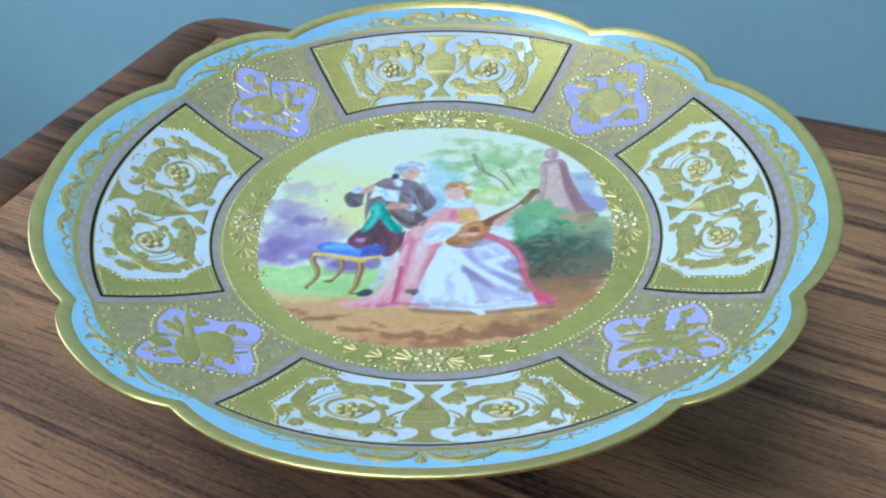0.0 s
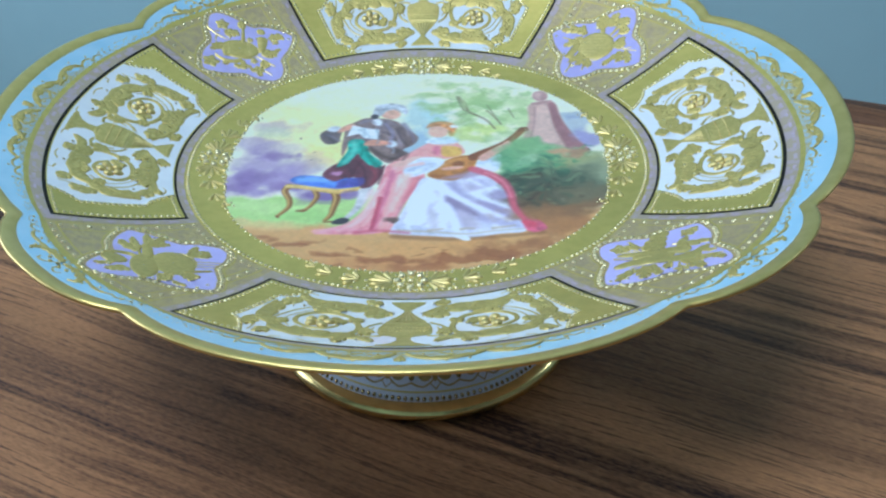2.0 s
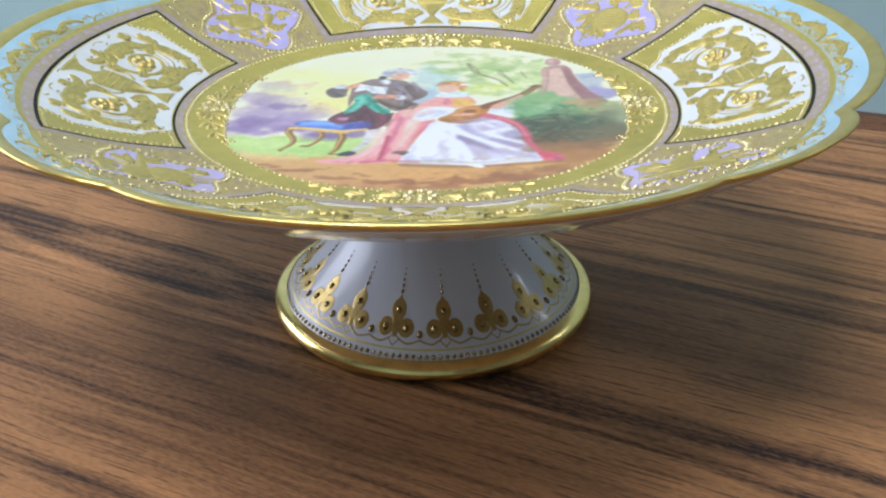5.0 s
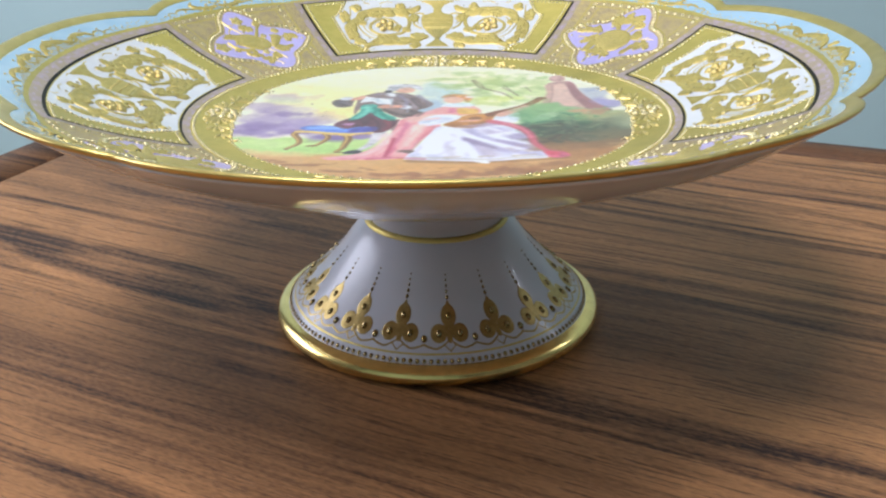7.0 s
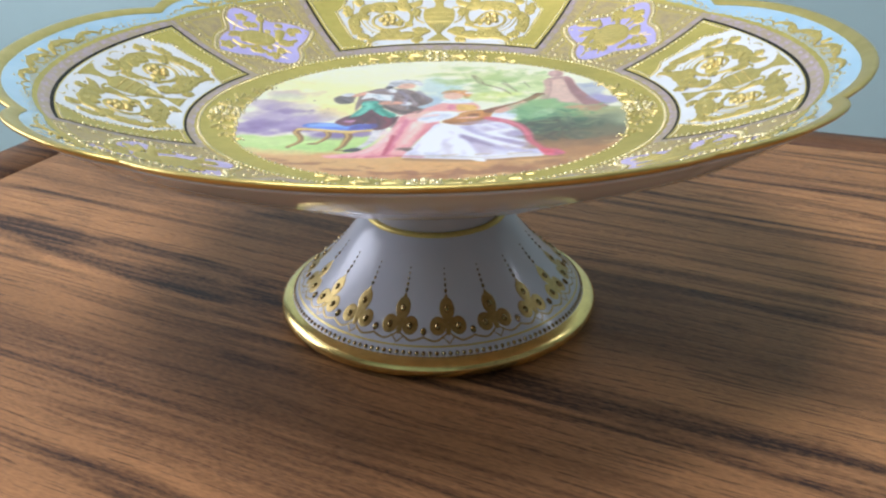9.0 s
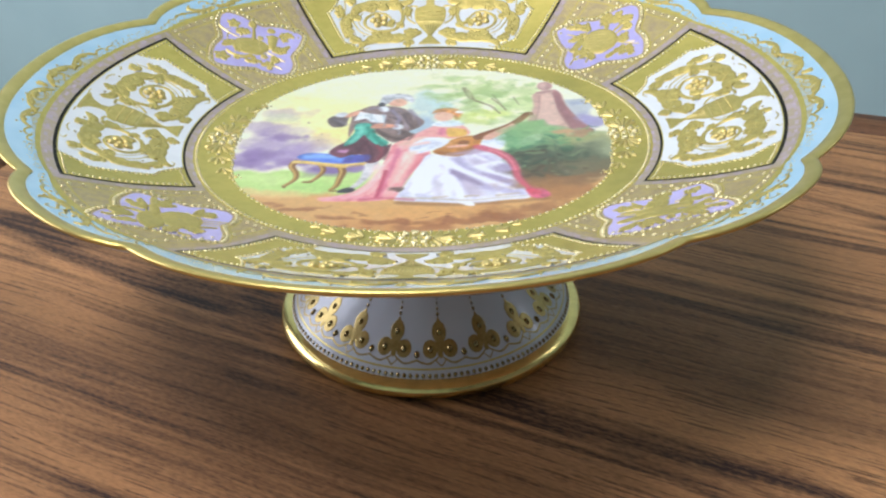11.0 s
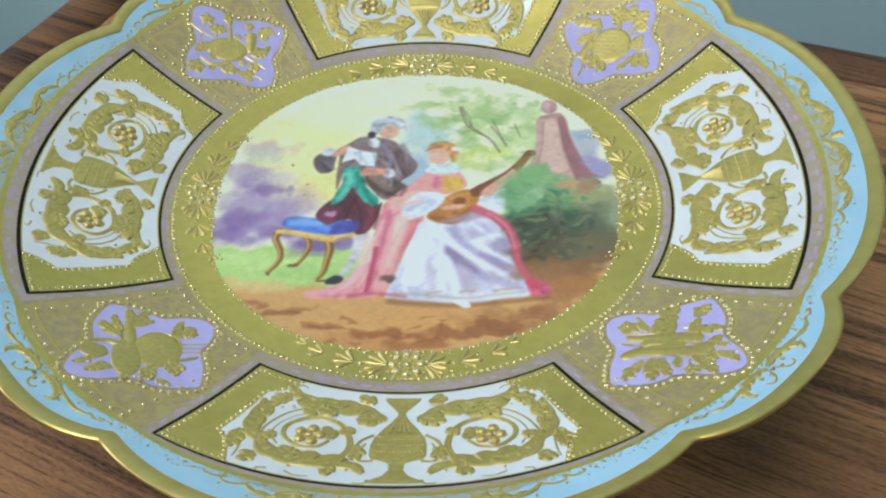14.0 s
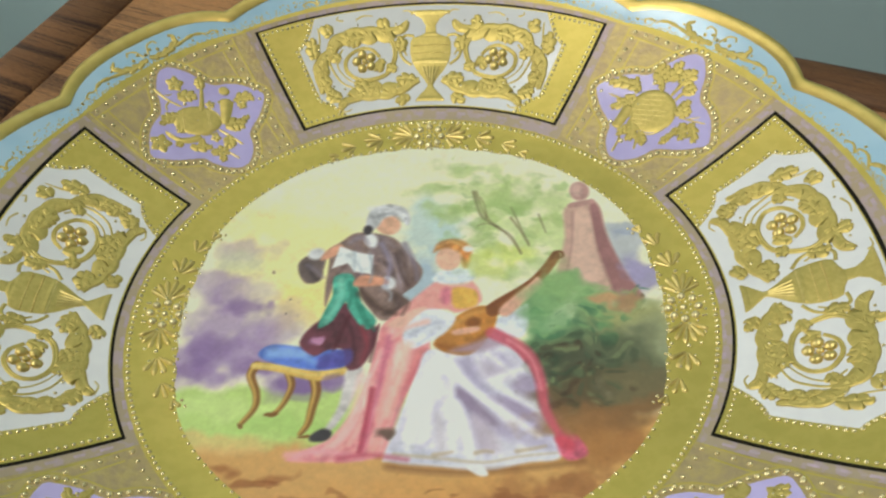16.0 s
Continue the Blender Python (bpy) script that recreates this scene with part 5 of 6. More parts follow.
    shape(oval(36.5, 36.8, 2.3, 3.1, 0, 12), (190, 150, 144), 0.4), shape(oval(35.8, 37.4, 1.2, 2.2, 0, 10), (214, 182, 172), 0.6, 0.7)
    shape(((34, 33), (39, 34), (39.4, 32.6), (34, 31.6)), (186, 146, 140), 0.3)
    for x, y, rx, ry in ((28, 4, 7, 6), (36, 3, 8, 6), (44, -2, 7, 7), (30, -8, 9, 9), (41, -12, 9, 10), (47, -16, 6, 9), (33, -19, 9, 8), (25, 0, 4, 7), (44, -24, 8, 4)):
        dab(x, y, rx, ry, (128, 166, 112), 0.72, 1.0)
    dab(41, -16, 9, 9, (122, 120, 74), 0.7), dab(33, -22, 9, 5, (112, 98, 66), 0.7), dab(47, -23, 6, 4, (140, 112, 78), 0.6), dab(28, -10, 5, 8, (70, 118, 84), 0.7)
    for i in range(190):
        x, y = rng.uniform(24, 50), rng.uniform(-25, 8)
        if math.hypot(x, y) < 52 and not (x < 27 and y < -8):
            low = y < -9
            c = ((76, 122, 88), (58, 96, 76), (150, 182, 124), (96, 142, 110))[i % 4] if not low else ((66, 82, 58), (88, 82, 56), (54, 66, 56), (124, 132, 84))[i % 4]
            dab(x, y, rng.uniform(0.8, 2.2), rng.uniform(0.5, 1.3), c, 0.5 if not low else 0.42, 1.3)
    dab(45, -24, 9, 5, (160, 122, 78), 0.7, 1.0), dab(34, -27, 12, 3, (166, 122, 76), 0.6, 1.0), dab(30, 6, 5, 2.4, (176, 196, 120), 0.5), dab(40, 4, 5, 2.4, (158, 180, 116), 0.5)
    dab(40, -24, 12, 6, (132, 96, 62), 0.6, 1.0), dab(45, -14, 6, 9, (108, 96, 62), 0.5, 1.0), dab(30, -14, 6, 6, (92, 108, 74), 0.45, 1.0), dab(36, -35, 14, 6, (168, 116, 70), 0.5, 1.0)
    for i in range(110):
        x, y = rng.uniform(27, 49), rng.uniform(-26, 4)
        if math.hypot(x, y) < 51:
            dab(x, y, rng.uniform(0.4, 1.0), rng.uniform(0.3, 0.7), ((44, 60, 40), (70, 66, 40), (150, 160, 100), (116, 98, 60))[i % 4], 0.5, 0.8)
    dab(26, -45, 16, 6, (160, 110, 68), 0.5, 1.0)
    # the stool
    dab(-25, -20, 9, 2.4, (120, 96, 150), 0.4)
    for q, w in ((((-26.8, -15.6), (-25.8, -18.4), (-26.4, -21.6), (-27.4, -24.0), (-28.6, -25.6)), 1.7), (((-33.8, -13.4), (-34.6, -16.0), (-32.8, -20.4), (-32.6, -24.0), (-34.6, -27.6)), 2.1), (((-21.4, -16.6), (-20.6, -20.0), (-21.0, -24.4), (-21.4, -27.8), (-22.6, -30.2)), 2.3)):
        stroke(q, w, (136, 94, 46), 0.3, 0.95)
        stroke([(x - 0.35, y) for x, y in q], w * 0.35, (224, 188, 108), 0.3, 0.8)
        dab(q[-1][0], q[-1][1], 1.1, 0.7, (130, 88, 44), 0.9, 0.2)
    shape(((-34.2, -12.6), (-29.5, -13.1), (-20.9, -15.0), (-14.8, -13.7), (-14.7, -15.7), (-20.7, -17.5), (-29.3, -15.1), (-34.6, -14.2)), (216, 180, 98), 0.3)
    shape(((-33.9, -10.7), (-31.4, -8.0), (-24.7, -8.7), (-15.7, -9.8), (-14.8, -13.4), (-21.0, -14.7), (-29.5, -13.1)), (96, 124, 204), 0.35)
    shape(((-32.5, -9.6), (-30.5, -8.4), (-24.7, -9.2), (-22, -10.6), (-28, -11.6)), (136, 164, 226), 0.6, 0.8), shape(((-20.6, -12.6), (-15.4, -11.6), (-15.2, -13.2), (-20.6, -14.4)), (74, 76, 158), 0.4, 0.8)
    # two seated and standing forms, as plain patches of cloth
    shape(((-14.9, -14.3), (-11.7, -14.3), (-12.8, -21.6), (-15.9, -28.5), (-18.0, -29.4), (-15.7, -23.4)), (206, 200, 200), 0.4)
    shape(((-20.6, -30.6), (-18.4, -29.0), (-16.5, -29.8), (-17.1, -31.7), (-20.3, -31.9)), (66, 60, 66), 0.35)
    shape(((-20.8, -0.6), (-17.2, 3.5), (-13.7, 0.3), (-10.3, -3.7), (-8.8, -2.8), (-9.6, -8.7), (-11.9, -13.9), (-14.9, -14.5), (-16.1, -9.6), (-19.2, -9.5), (-22.1, -11.1), (-25.3, -8.5), (-25.0, -5.6), (-23.0, -2.6)), (112, 62, 74), 0.35, vary=0.1)
    dab(-22.8, -6.4, 2.2, 3.0, (150, 98, 130), 0.7, 0.2), stroke(((-17, 0), (-14.5, -5), (-13.6, -12)), 0.9, (78, 38, 50), 0.5, 0.7), stroke(((-11, -5), (-12, -9), (-12.6, -13)), 1.4, (142, 84, 92), 0.7, 0.6)
    shape(((-19.6, 21.6), (-16.4, 24.5), (-12.1, 24.5), (-6.9, 22.6), (-3.3, 17.4), (-0.2, 12.9), (-1.3, 8.6), (-4.4, 5.4), (-2.7, 3.3), (-3.4, 0.2), (-7.3, -1.8), (-9.7, -0.7), (-12.4, 3.4), (-14.3, 7.6), (-18.6, 10.9), (-20.0, 7.7), (-21.1, 2.5), (-21.6, 7.7), (-21.5, 15.4), (-21.9, 19.4)), (140, 116, 110), 0.35, vary=0.1)
    shape(((-28.4, 15.5), (-25.6, 18.3), (-22.6, 17.7), (-22.6, 13.2), (-23.1, 9.9), (-25.9, 9.2), (-27.8, 11.6)), (112, 96, 94), 0.35, vary=0.1)
    stroke(((-5, 20), (-3, 15), (-5, 11), (-9, 7)), 1.6, (164, 150, 156), 0.9, 0.6), stroke(((-16, 23), (-10, 23), (-7, 20)), 1.4, (156, 142, 158), 0.8, 0.6), stroke(((-6, 5), (-5, 2), (-8, 0)), 1.8, (70, 52, 50), 0.8, 0.7), stroke(((-10, 16), (-7, 13), (-6, 9)), 1.0, (64, 48, 50), 0.6, 0.6), stroke(((-26.5, 15), (-25, 12), (-24, 10.4)), 1.2, (60, 50, 54), 0.6, 0.6)
    folds(((-19.6, 21.6), (-16.4, 24.5), (-12.1, 24.5), (-6.9, 22.6), (-3.3, 17.4), (-0.2, 12.9), (-1.3, 8.6), (-4.4, 5.4), (-2.7, 3.3), (-3.4, 0.2), (-7.3, -1.8), (-9.7, -0.7), (-12.4, 3.4), (-14.3, 7.6), (-18.6, 10.9), (-20.0, 7.7), (-21.1, 2.5), (-21.6, 7.7), (-21.5, 15.4), (-21.9, 19.4)), ((-19, 22), (-20, 14), (-20.5, 4)), ((-4, 20), (-1.6, 12), (-5, 0)), ((176, 158, 164), (88, 66, 66), (112, 88, 84), (156, 134, 146), (74, 54, 56)), 34, 23, (0.5, 1.5), 0.6)
    shape(((-19.9, 11.0), (-16.2, 11.8), (-14.3, 7.6), (-13.2, 3.4), (-9.6, -1.7), (-11.8, -4.2), (-15.3, 0.3), (-16.8, 3.5), (-19.1, -1.7), (-22.1, -3.6), (-21.0, 1.4), (-19.8, 5.6)), (84, 166, 146), 0.35, vary=0.1)
    stroke(((-18.4, 10), (-18, 5), (-20.4, -2)), 1.4, (146, 208, 188), 0.7, 0.7), stroke(((-15, 7), (-13.4, 1), (-11.4, -3)), 1.0, (44, 122, 104), 0.6, 0.7)
    for x, y, rx, ry in ((-24.7, 18.2, 2.0, 1.8), (-7.6, 9.0, 1.6, 2.0), (-12.4, 22.2, 1.5, 2.4)):
        shape(oval(x, y, rx, ry, 20, 10), (228, 228, 232), 0.5)
    shape(((-22.7, 18.8), (-19.5, 21.3), (-18.6, 18.8), (-23.3, 16.0)), (222, 164, 138), 0.4), shape(((-15.6, 9.0), (-13.7, 11.4), (-8.8, 10.6), (-8.1, 8.6), (-14.3, 8.0)), (216, 156, 130), 0.4)
    shape(((-19.5, 20.5), (-15.9, 18.7), (-11.5, 17.5), (-11.7, 11.7), (-15.5, 12.5), (-17.3, 15.1), (-20.7, 13.7)), (232, 236, 238), 0.3, smooth=False), stroke(((-15.9, 18.6), (-15.6, 12.6)), 0.7, (180, 190, 200), 0.4, 0.7)
    shape(oval(-8.8, 27.4, 2.9, 3.6, 20, 14), (226, 178, 152), 0.4)
    shape(((-14.1, 25.1), (-13.8, 30.5), (-12.5, 32.7), (-9.2, 34.1), (-5.2, 32.8), (-3.6, 29.1), (-4.4, 26.9), (-6.6, 29.9), (-9.7, 29.4), (-11.2, 26.6), (-13.0, 25.1)), (196, 196, 200), 0.4, vary=0.12)
    shape(oval(-13.4, 25.6, 1.1, 1.5, 0, 10), (70, 60, 66), 0.4)
    shape(((-8.0, -2.8), (-3.4, -0.8), (0.7, -4.9), (2.2, -9.7), (-0.5, -16.3), (-3.1, -23.4), (-4.8, -30.3), (-5.5, -34.4), (-10.3, -36.4), (-18.0, -36.6), (-24.8, -36.2), (-19.8, -33.1), (-15.7, -30.6), (-12.0, -23.4), (-10.2, -16.2), (-9.2, -8.7)), (230, 160, 162), 0.4, vary=0.02)
    stroke(((-4.1, -2.8), (-6.7, -12.5), (-9.0, -23.4), (-14.0, -34.4)), 1.8, (244, 192, 176), 0.9, 0.75), stroke(((0.0, -8.8), (-3.4, -17.2), (-5.9, -26.9), (-8.3, -35.2)), 1.6, (246, 202, 182), 0.9, 0.7)
    stroke(((-1, -6), (-4.6, -15), (-7.4, -25), (-11, -35)), 1.0, (190, 92, 110), 0.6, 0.7), stroke(((-8.4, -8), (-10, -18), (-13.4, -28), (-20, -35)), 1.0, (198, 104, 122), 0.6, 0.7), stroke(((1.4, -10), (-2.4, -20), (-4.4, -30)), 0.9, (196, 98, 112), 0.6, 0.6)
    for q, c in ((((-7.4, -5), (-8.6, -14), (-11, -24), (-17, -33)), (240, 176, 166)), (((-2.4, -4), (-3.8, -10), (-5.6, -18), (-7.6, -27)), (250, 214, 190)), (((-10.4, -20), (-13.6, -28), (-19, -34.5)), (244, 190, 184)), (((-6, -27), (-9, -33), (-13, -36)), (236, 160, 160)), (((1.0, -6), (-0.6, -12), (-2.6, -19)), (238, 150, 140))):
        stroke(q, 1.1, c, 0.8, 0.6)
    for q in (((-5.2, -8), (-7.6, -18), (-10.4, -29)), ((-8.9, -15), (-11.6, -24), (-16, -31.4)), ((-2.6, -14), (-4.8, -22), (-6.6, -30)), ((-12, -33), (-16, -35.6), (-21, -36))):
        stroke(q, 0.8, (206, 112, 126), 0.6, 0.55)
    dab(-6.6, -31, 2.0, 1.4, (96, 78, 72), 0.8, 0.4)
    folds(((-8.0, -2.8), (-3.4, -0.8), (0.7, -4.9), (2.2, -9.7), (-0.5, -16.3), (-3.1, -23.4), (-4.8, -30.3), (-5.5, -34.4), (-10.3, -36.4), (-18.0, -36.6), (-24.8, -36.2), (-19.8, -33.1), (-15.7, -30.6), (-12.0, -23.4), (-10.2, -16.2), (-9.2, -8.7)), ((-8, -3), (-10, -15), (-14, -27), (-23, -36)), ((1, -5), (0, -13), (-3.5, -25), (-6, -35)), ((250, 222, 214), (214, 118, 132), (240, 186, 180), (244, 200, 190), (192, 88, 108), (232, 150, 150)), 46, 21, (0.6, 2.0), 0.6)
    dab(-9.5, -22, 1.6, 5, (250, 222, 206), 0.55, 0.4), dab(-3.6, -12, 1.4, 4, (250, 216, 204), 0.5, 0.4)
    shape(((1.8, -9.8), (8.8, -10.4), (15.9, -6.0), (21.3, -10.0), (24.7, -17.6), (27.2, -26.6), (28.5, -32.2), (27.4, -36.2), (21.7, -36.9), (13.2, -38.7), (3.3, -37.5), (-4.6, -36.7), (-6.1, -35.7), (-4.2, -29.9), (-2.3, -22.9), (-0.3, -15.5)), (224, 222, 234), 0.4, vary=0.004)
    shape(((6.8, -19.5), (10.4, -21.2), (13.3, -26.5), (14.6, -29.8), (10.7, -24.9)), (176, 164, 198), 0.9, 0.9), shape(((14.1, -22.1), (19.3, -22.3), (24.4, -25.7), (26.6, -31.8), (19.9, -27.0)), (190, 180, 210), 1.0, 0.9), shape(((8.8, -12.8), (15.0, -9.9), (20.4, -11.9), (18.0, -15.7), (13.4, -17.5)), (200, 190, 216), 1.1, 0.8)
    shape(((-4.2, -31.6), (2.4, -33.3), (10.4, -35.4), (4.0, -37.2), (-3.9, -36.4)), (200, 198, 216), 0.8, 0.7), stroke(((20, -14), (23, -20), (25.6, -29)), 2.4, (212, 206, 226), 1.2, 0.7), stroke(((4, -13), (1.6, -22), (-1.4, -31)), 2.2, (252, 250, 250), 1.0, 0.7), stroke(((7, -24), (9, -30), (11, -35)), 2.0, (250, 250, 252), 1.0, 0.7), stroke(((2.8, -16), (1.2, -24), (0.4, -33)), 0.8, (206, 204, 222), 0.8, 0.6), stroke(((16, -27), (18, -31), (19, -35)), 1.2, (206, 200, 220), 0.9, 0.6)
    for q, w, c in ((((12, -12), (14, -18), (17, -25)), 2.0, (250, 250, 254)), (((17, -10), (20.5, -16), (24, -24)), 1.6, (246, 246, 252)), (((9.4, -22), (12.6, -29), (14, -36)), 1.6, (196, 188, 212)), (((20, -28), (23, -32), (25, -35.4)), 1.6, (240, 238, 248)), (((5.4, -15), (5, -24), (5.6, -34)), 1.6, (248, 248, 252)), (((-2.4, -25), (-4, -31), (-4.6, -35)), 1.2, (210, 208, 226)), (((13, -20), (18, -24), (24, -31)), 1.0, (172, 160, 194))):
        stroke(q, w, c, 1.0, 0.6)
    folds(((1.8, -9.8), (8.8, -10.4), (15.9, -6.0), (21.3, -10.0), (24.7, -17.6), (27.2, -26.6), (28.5, -32.2), (27.4, -36.2), (21.7, -36.9), (13.2, -38.7), (3.3, -37.5), (-4.6, -36.7), (-6.1, -35.7), (-4.2, -29.9), (-2.3, -22.9), (-0.3, -15.5)), ((2, -10), (-1, -20), (-4, -30), (-5, -36)), ((20, -9), (24, -17), (27, -27), (28, -35)), ((252, 252, 254), (252, 252, 254), (204, 196, 218), (184, 172, 204), (226, 222, 236)), 40, 22, (0.8, 2.6), 0.55)
    for q, w in ((((9, -13), (13, -19), (20, -24), (25, -31)), 2.6), (((6, -17), (10, -24), (13, -33)), 2.0), (((17, -12), (21, -18), (25, -26)), 1.6)):
        stroke(q, w, (164, 152, 190), 1.2, 0.6)
    for q, w in ((((7, -14), (11, -20), (17, -26), (21, -34)), 1.5), (((3, -14), (2, -22), (1, -32)), 2.2), (((14, -11), (19, -16), (24, -24)), 1.4)):
        stroke(q, w, (254, 254, 255), 0.9, 0.75)
    stroke(((-4.0, -34.9), (4.6, -35.8), (13.2, -36.8), (20.3, -35.5), (27.5, -34.8)), 0.7, (190, 170, 130), 0.4, 0.6)
    stroke(((-5, -37.6), (8, -38.9), (22, -38), (32, -36.8)), 1.4, (120, 78, 46), 0.8, 0.6)
    shape(((15.9, -5.0), (19.8, -8.0), (24.1, -14.8), (26.8, -22.2), (28.6, -28.4), (31.9, -31.9), (32.9, -35.3), (29.5, -36.6), (27.5, -34.3), (26.5, -26.6), (24.0, -17.6), (20.4, -11.0)), (206, 104, 126), 0.4, vary=0.1)
    stroke(((21, -9.4), (25, -16.6), (27.6, -25), (30.6, -32)), 0.9, (236, 160, 168), 0.5, 0.7)
    shape(((-1.2, 5.1), (3.0, 9.3), (6.3, 10.7), (11.2, 8.9), (13.0, 3.3), (8.0, 0.2), (4.7, 1.3), (-0.8, -0.7), (-7.1, -3.7), (-7.2, -1.7)), (232, 164, 158), 0.4, vary=0.03)
    shape(oval(7.4, 9.4, 3.4, 1.6, 0, 12), (236, 198, 178), 0.5), shape(((6.7, 7.1), (11.6, 6.5), (11.8, 2.2), (7.2, 1.6)), (224, 178, 92), 0.4), shape(oval(5.2, 5.0, 1.2, 2.6, 0, 10), (212, 122, 144), 0.6, 0.8)
    shape(((-7, -2.6), (-2, 1.2), (1.2, 1.6), (-1.0, -2.0), (-5, -4)), (238, 196, 178), 0.5, 0.8)
    shape(((16.0, -2.0), (20.9, 1.3), (23.1, 2.1), (22.7, -4.1), (20.6, -6.8), (16.7, -5.2)), (220, 224, 236), 0.4, vary=0.06)
    shape(((3.2, -7.3), (7.2, -1.3), (12.0, 1.9), (15.6, 1.3), (16.2, -2.0), (14.3, -7.0), (10.4, -11.1), (5.7, -10.6), (3.4, -9.0)), (196, 134, 68), 0.35, vary=0.07)
    stroke(((4.0, -8.6), (9, -9.6), (14.4, -5)), 1.4, (142, 84, 40), 0.7, 0.7), shape(oval(11.2, -2.6, 1.7, 1.4, 20, 10), (120, 70, 38), 0.5, 0.7), stroke(((6, -4.6), (10, -0.6), (14, 0.6)), 1.0, (224, 172, 102), 0.6, 0.6)
    shape(((14.4, 2.2), (23.6, 9.3), (29.1, 17.0), (30.6, 15.6), (24.3, 6.3), (16.0, -0.9)), (142, 88, 52), 0.3)
    stroke(((28.6, 15.6), (29.6, 17.4), (31.0, 17.6), (31.4, 16.4), (30.6, 15.8)), 0.9, (112, 64, 40), 0.3, 0.95)
    shape(((16.8, 1.1), (22.7, 7.4), (25.1, 10.3), (26.6, 7.9), (22.5, 3.1), (18.4, -1.0)), (228, 178, 156), 0.4), stroke(((14.4, 1.6), (23.6, 8.9), (29.2, 16.4)), 0.8, (128, 76, 46), 0.3, 0.9)
    shape(((-3.3, -3.8), (1.5, 1.3), (7.3, -0.8), (5.6, -4.9), (2.5, -7.3), (-1.3, -9.5), (-3.4, -7.8)), (226, 228, 240), 0.4, vary=0.05), stroke(((-2, -6), (1.6, -3), (5, -2.4)), 0.8, (182, 184, 206), 0.6, 0.6), stroke(((0, -8), (3, -5.4)), 0.7, (190, 192, 214), 0.5, 0.6)
    shape(((7, -4.6), (12, -3.6), (12.2, -5), (7.4, -6)), (228, 176, 152), 0.4)
    shape(((2.1, 9.7), (5.0, 13.0), (11.1, 12.5), (11.1, 9.5), (6.3, 8.4)), (222, 230, 238), 0.45)
    shape(oval(5.6, 16.2, 2.9, 3.7, 0, 14), (232, 186, 162), 0.4)
    shape(((2.2, 18.2), (3.4, 21.2), (7.0, 22.2), (10.2, 20.4), (10.8, 16.6), (9.6, 13.2), (8.6, 14.6), (8.2, 17.6), (5.6, 19.4), (3.4, 18.8)), (198, 134, 78), 0.5, vary=0.14)
    stroke(((3.2, 20.0), (6.4, 21.4), (9.6, 19.0)), 0.9, (232, 184, 124), 0.5, 0.7)
    shape(oval(10.0, 19.1, 1.2, 1.0, 0, 8), (240, 226, 220), 0.4)
    shape(((10.0, -37.7), (12.8, -37.3), (14.0, -39.5), (12.1, -39.6)), (240, 238, 240), 0.3)
    # second coat: the skirt's folds
    def white_cloth(shade):
        for q, c, e in shade:
            shape(q, c, e, 0.8, 0.01)

    white_cloth((
        (((12.7, -12.9), (16.7, -14.4), (19.0, -16.4), (16.3, -18.1), (13.2, -16.1)), (206, 194, 214), 1.0),
        (((18.9, -18.7), (21.6, -16.4), (24.1, -17.3), (24.5, -21.5), (23.0, -22.3), (20.0, -20.7)), (166, 150, 180), 0.8),
        (((13.8, -21.9), (18.3, -22.1), (22.6, -24.7), (25.0, -27.7), (21.5, -26.6), (17.1, -24.8)), (172, 156, 186), 0.8),
        (((7.3, -19.6), (10.1, -20.5), (13.7, -24.6), (18.6, -30.4), (15.7, -29.6), (10.9, -25.6), (8.3, -22.1)), (146, 128, 156), 0.7),
        (((17.0, -27.8), (23.5, -30.5), (27.6, -34.1), (22.3, -33.5), (15.9, -30.7)), (188, 178, 206), 1.0),
        (((6.2, -10.2), (12.7, -7.3), (16.3, -4.8), (19.2, -7.4), (16.2, -9.1), (11.5, -10.6)), (178, 152, 174), 0.8),
        (((10.6, -26.0), (12.4, -33.8), (16.4, -34.1), (14.4, -28.3)), (198, 184, 200), 1.0),
        (((3.5, -26.0), (4.1, -34.4), (6.3, -34.6), (5.5, -26.6)), (210, 202, 214), 1.0)))
    for q, w in ((((4.5, -12.8), (10.9, -19.9), (16.5, -24.4), (24.0, -31.0)), 1.7), (((16.1, -19.2), (19.2, -21.7), (25.0, -25.8)), 1.3), (((0.3, -19.8), (-0.8, -26.6), (-1.3, -33.7)), 2.4), (((7.7, -23.5), (9.5, -28.0), (10.6, -33.8)), 2.0), (((15.6, -17.5), (19.0, -15.8), (22.5, -14.5)), 1.8), (((5.7, -13.5), (6.9, -18.5), (5.9, -26.6)), 2.0)):
        stroke(q, w, (252, 252, 255), 0.8, 0.8)
    for q in (((3.7, -35.1), (5.6, -34.8), (7.2, -34.4)), ((11.7, -34.7), (13.4, -34.3), (14.9, -34.5)), ((19.6, -34.4), (22.3, -33.9), (25.0, -33.3))):
        stroke(q, 0.9, (186, 164, 132), 0.4, 0.7)
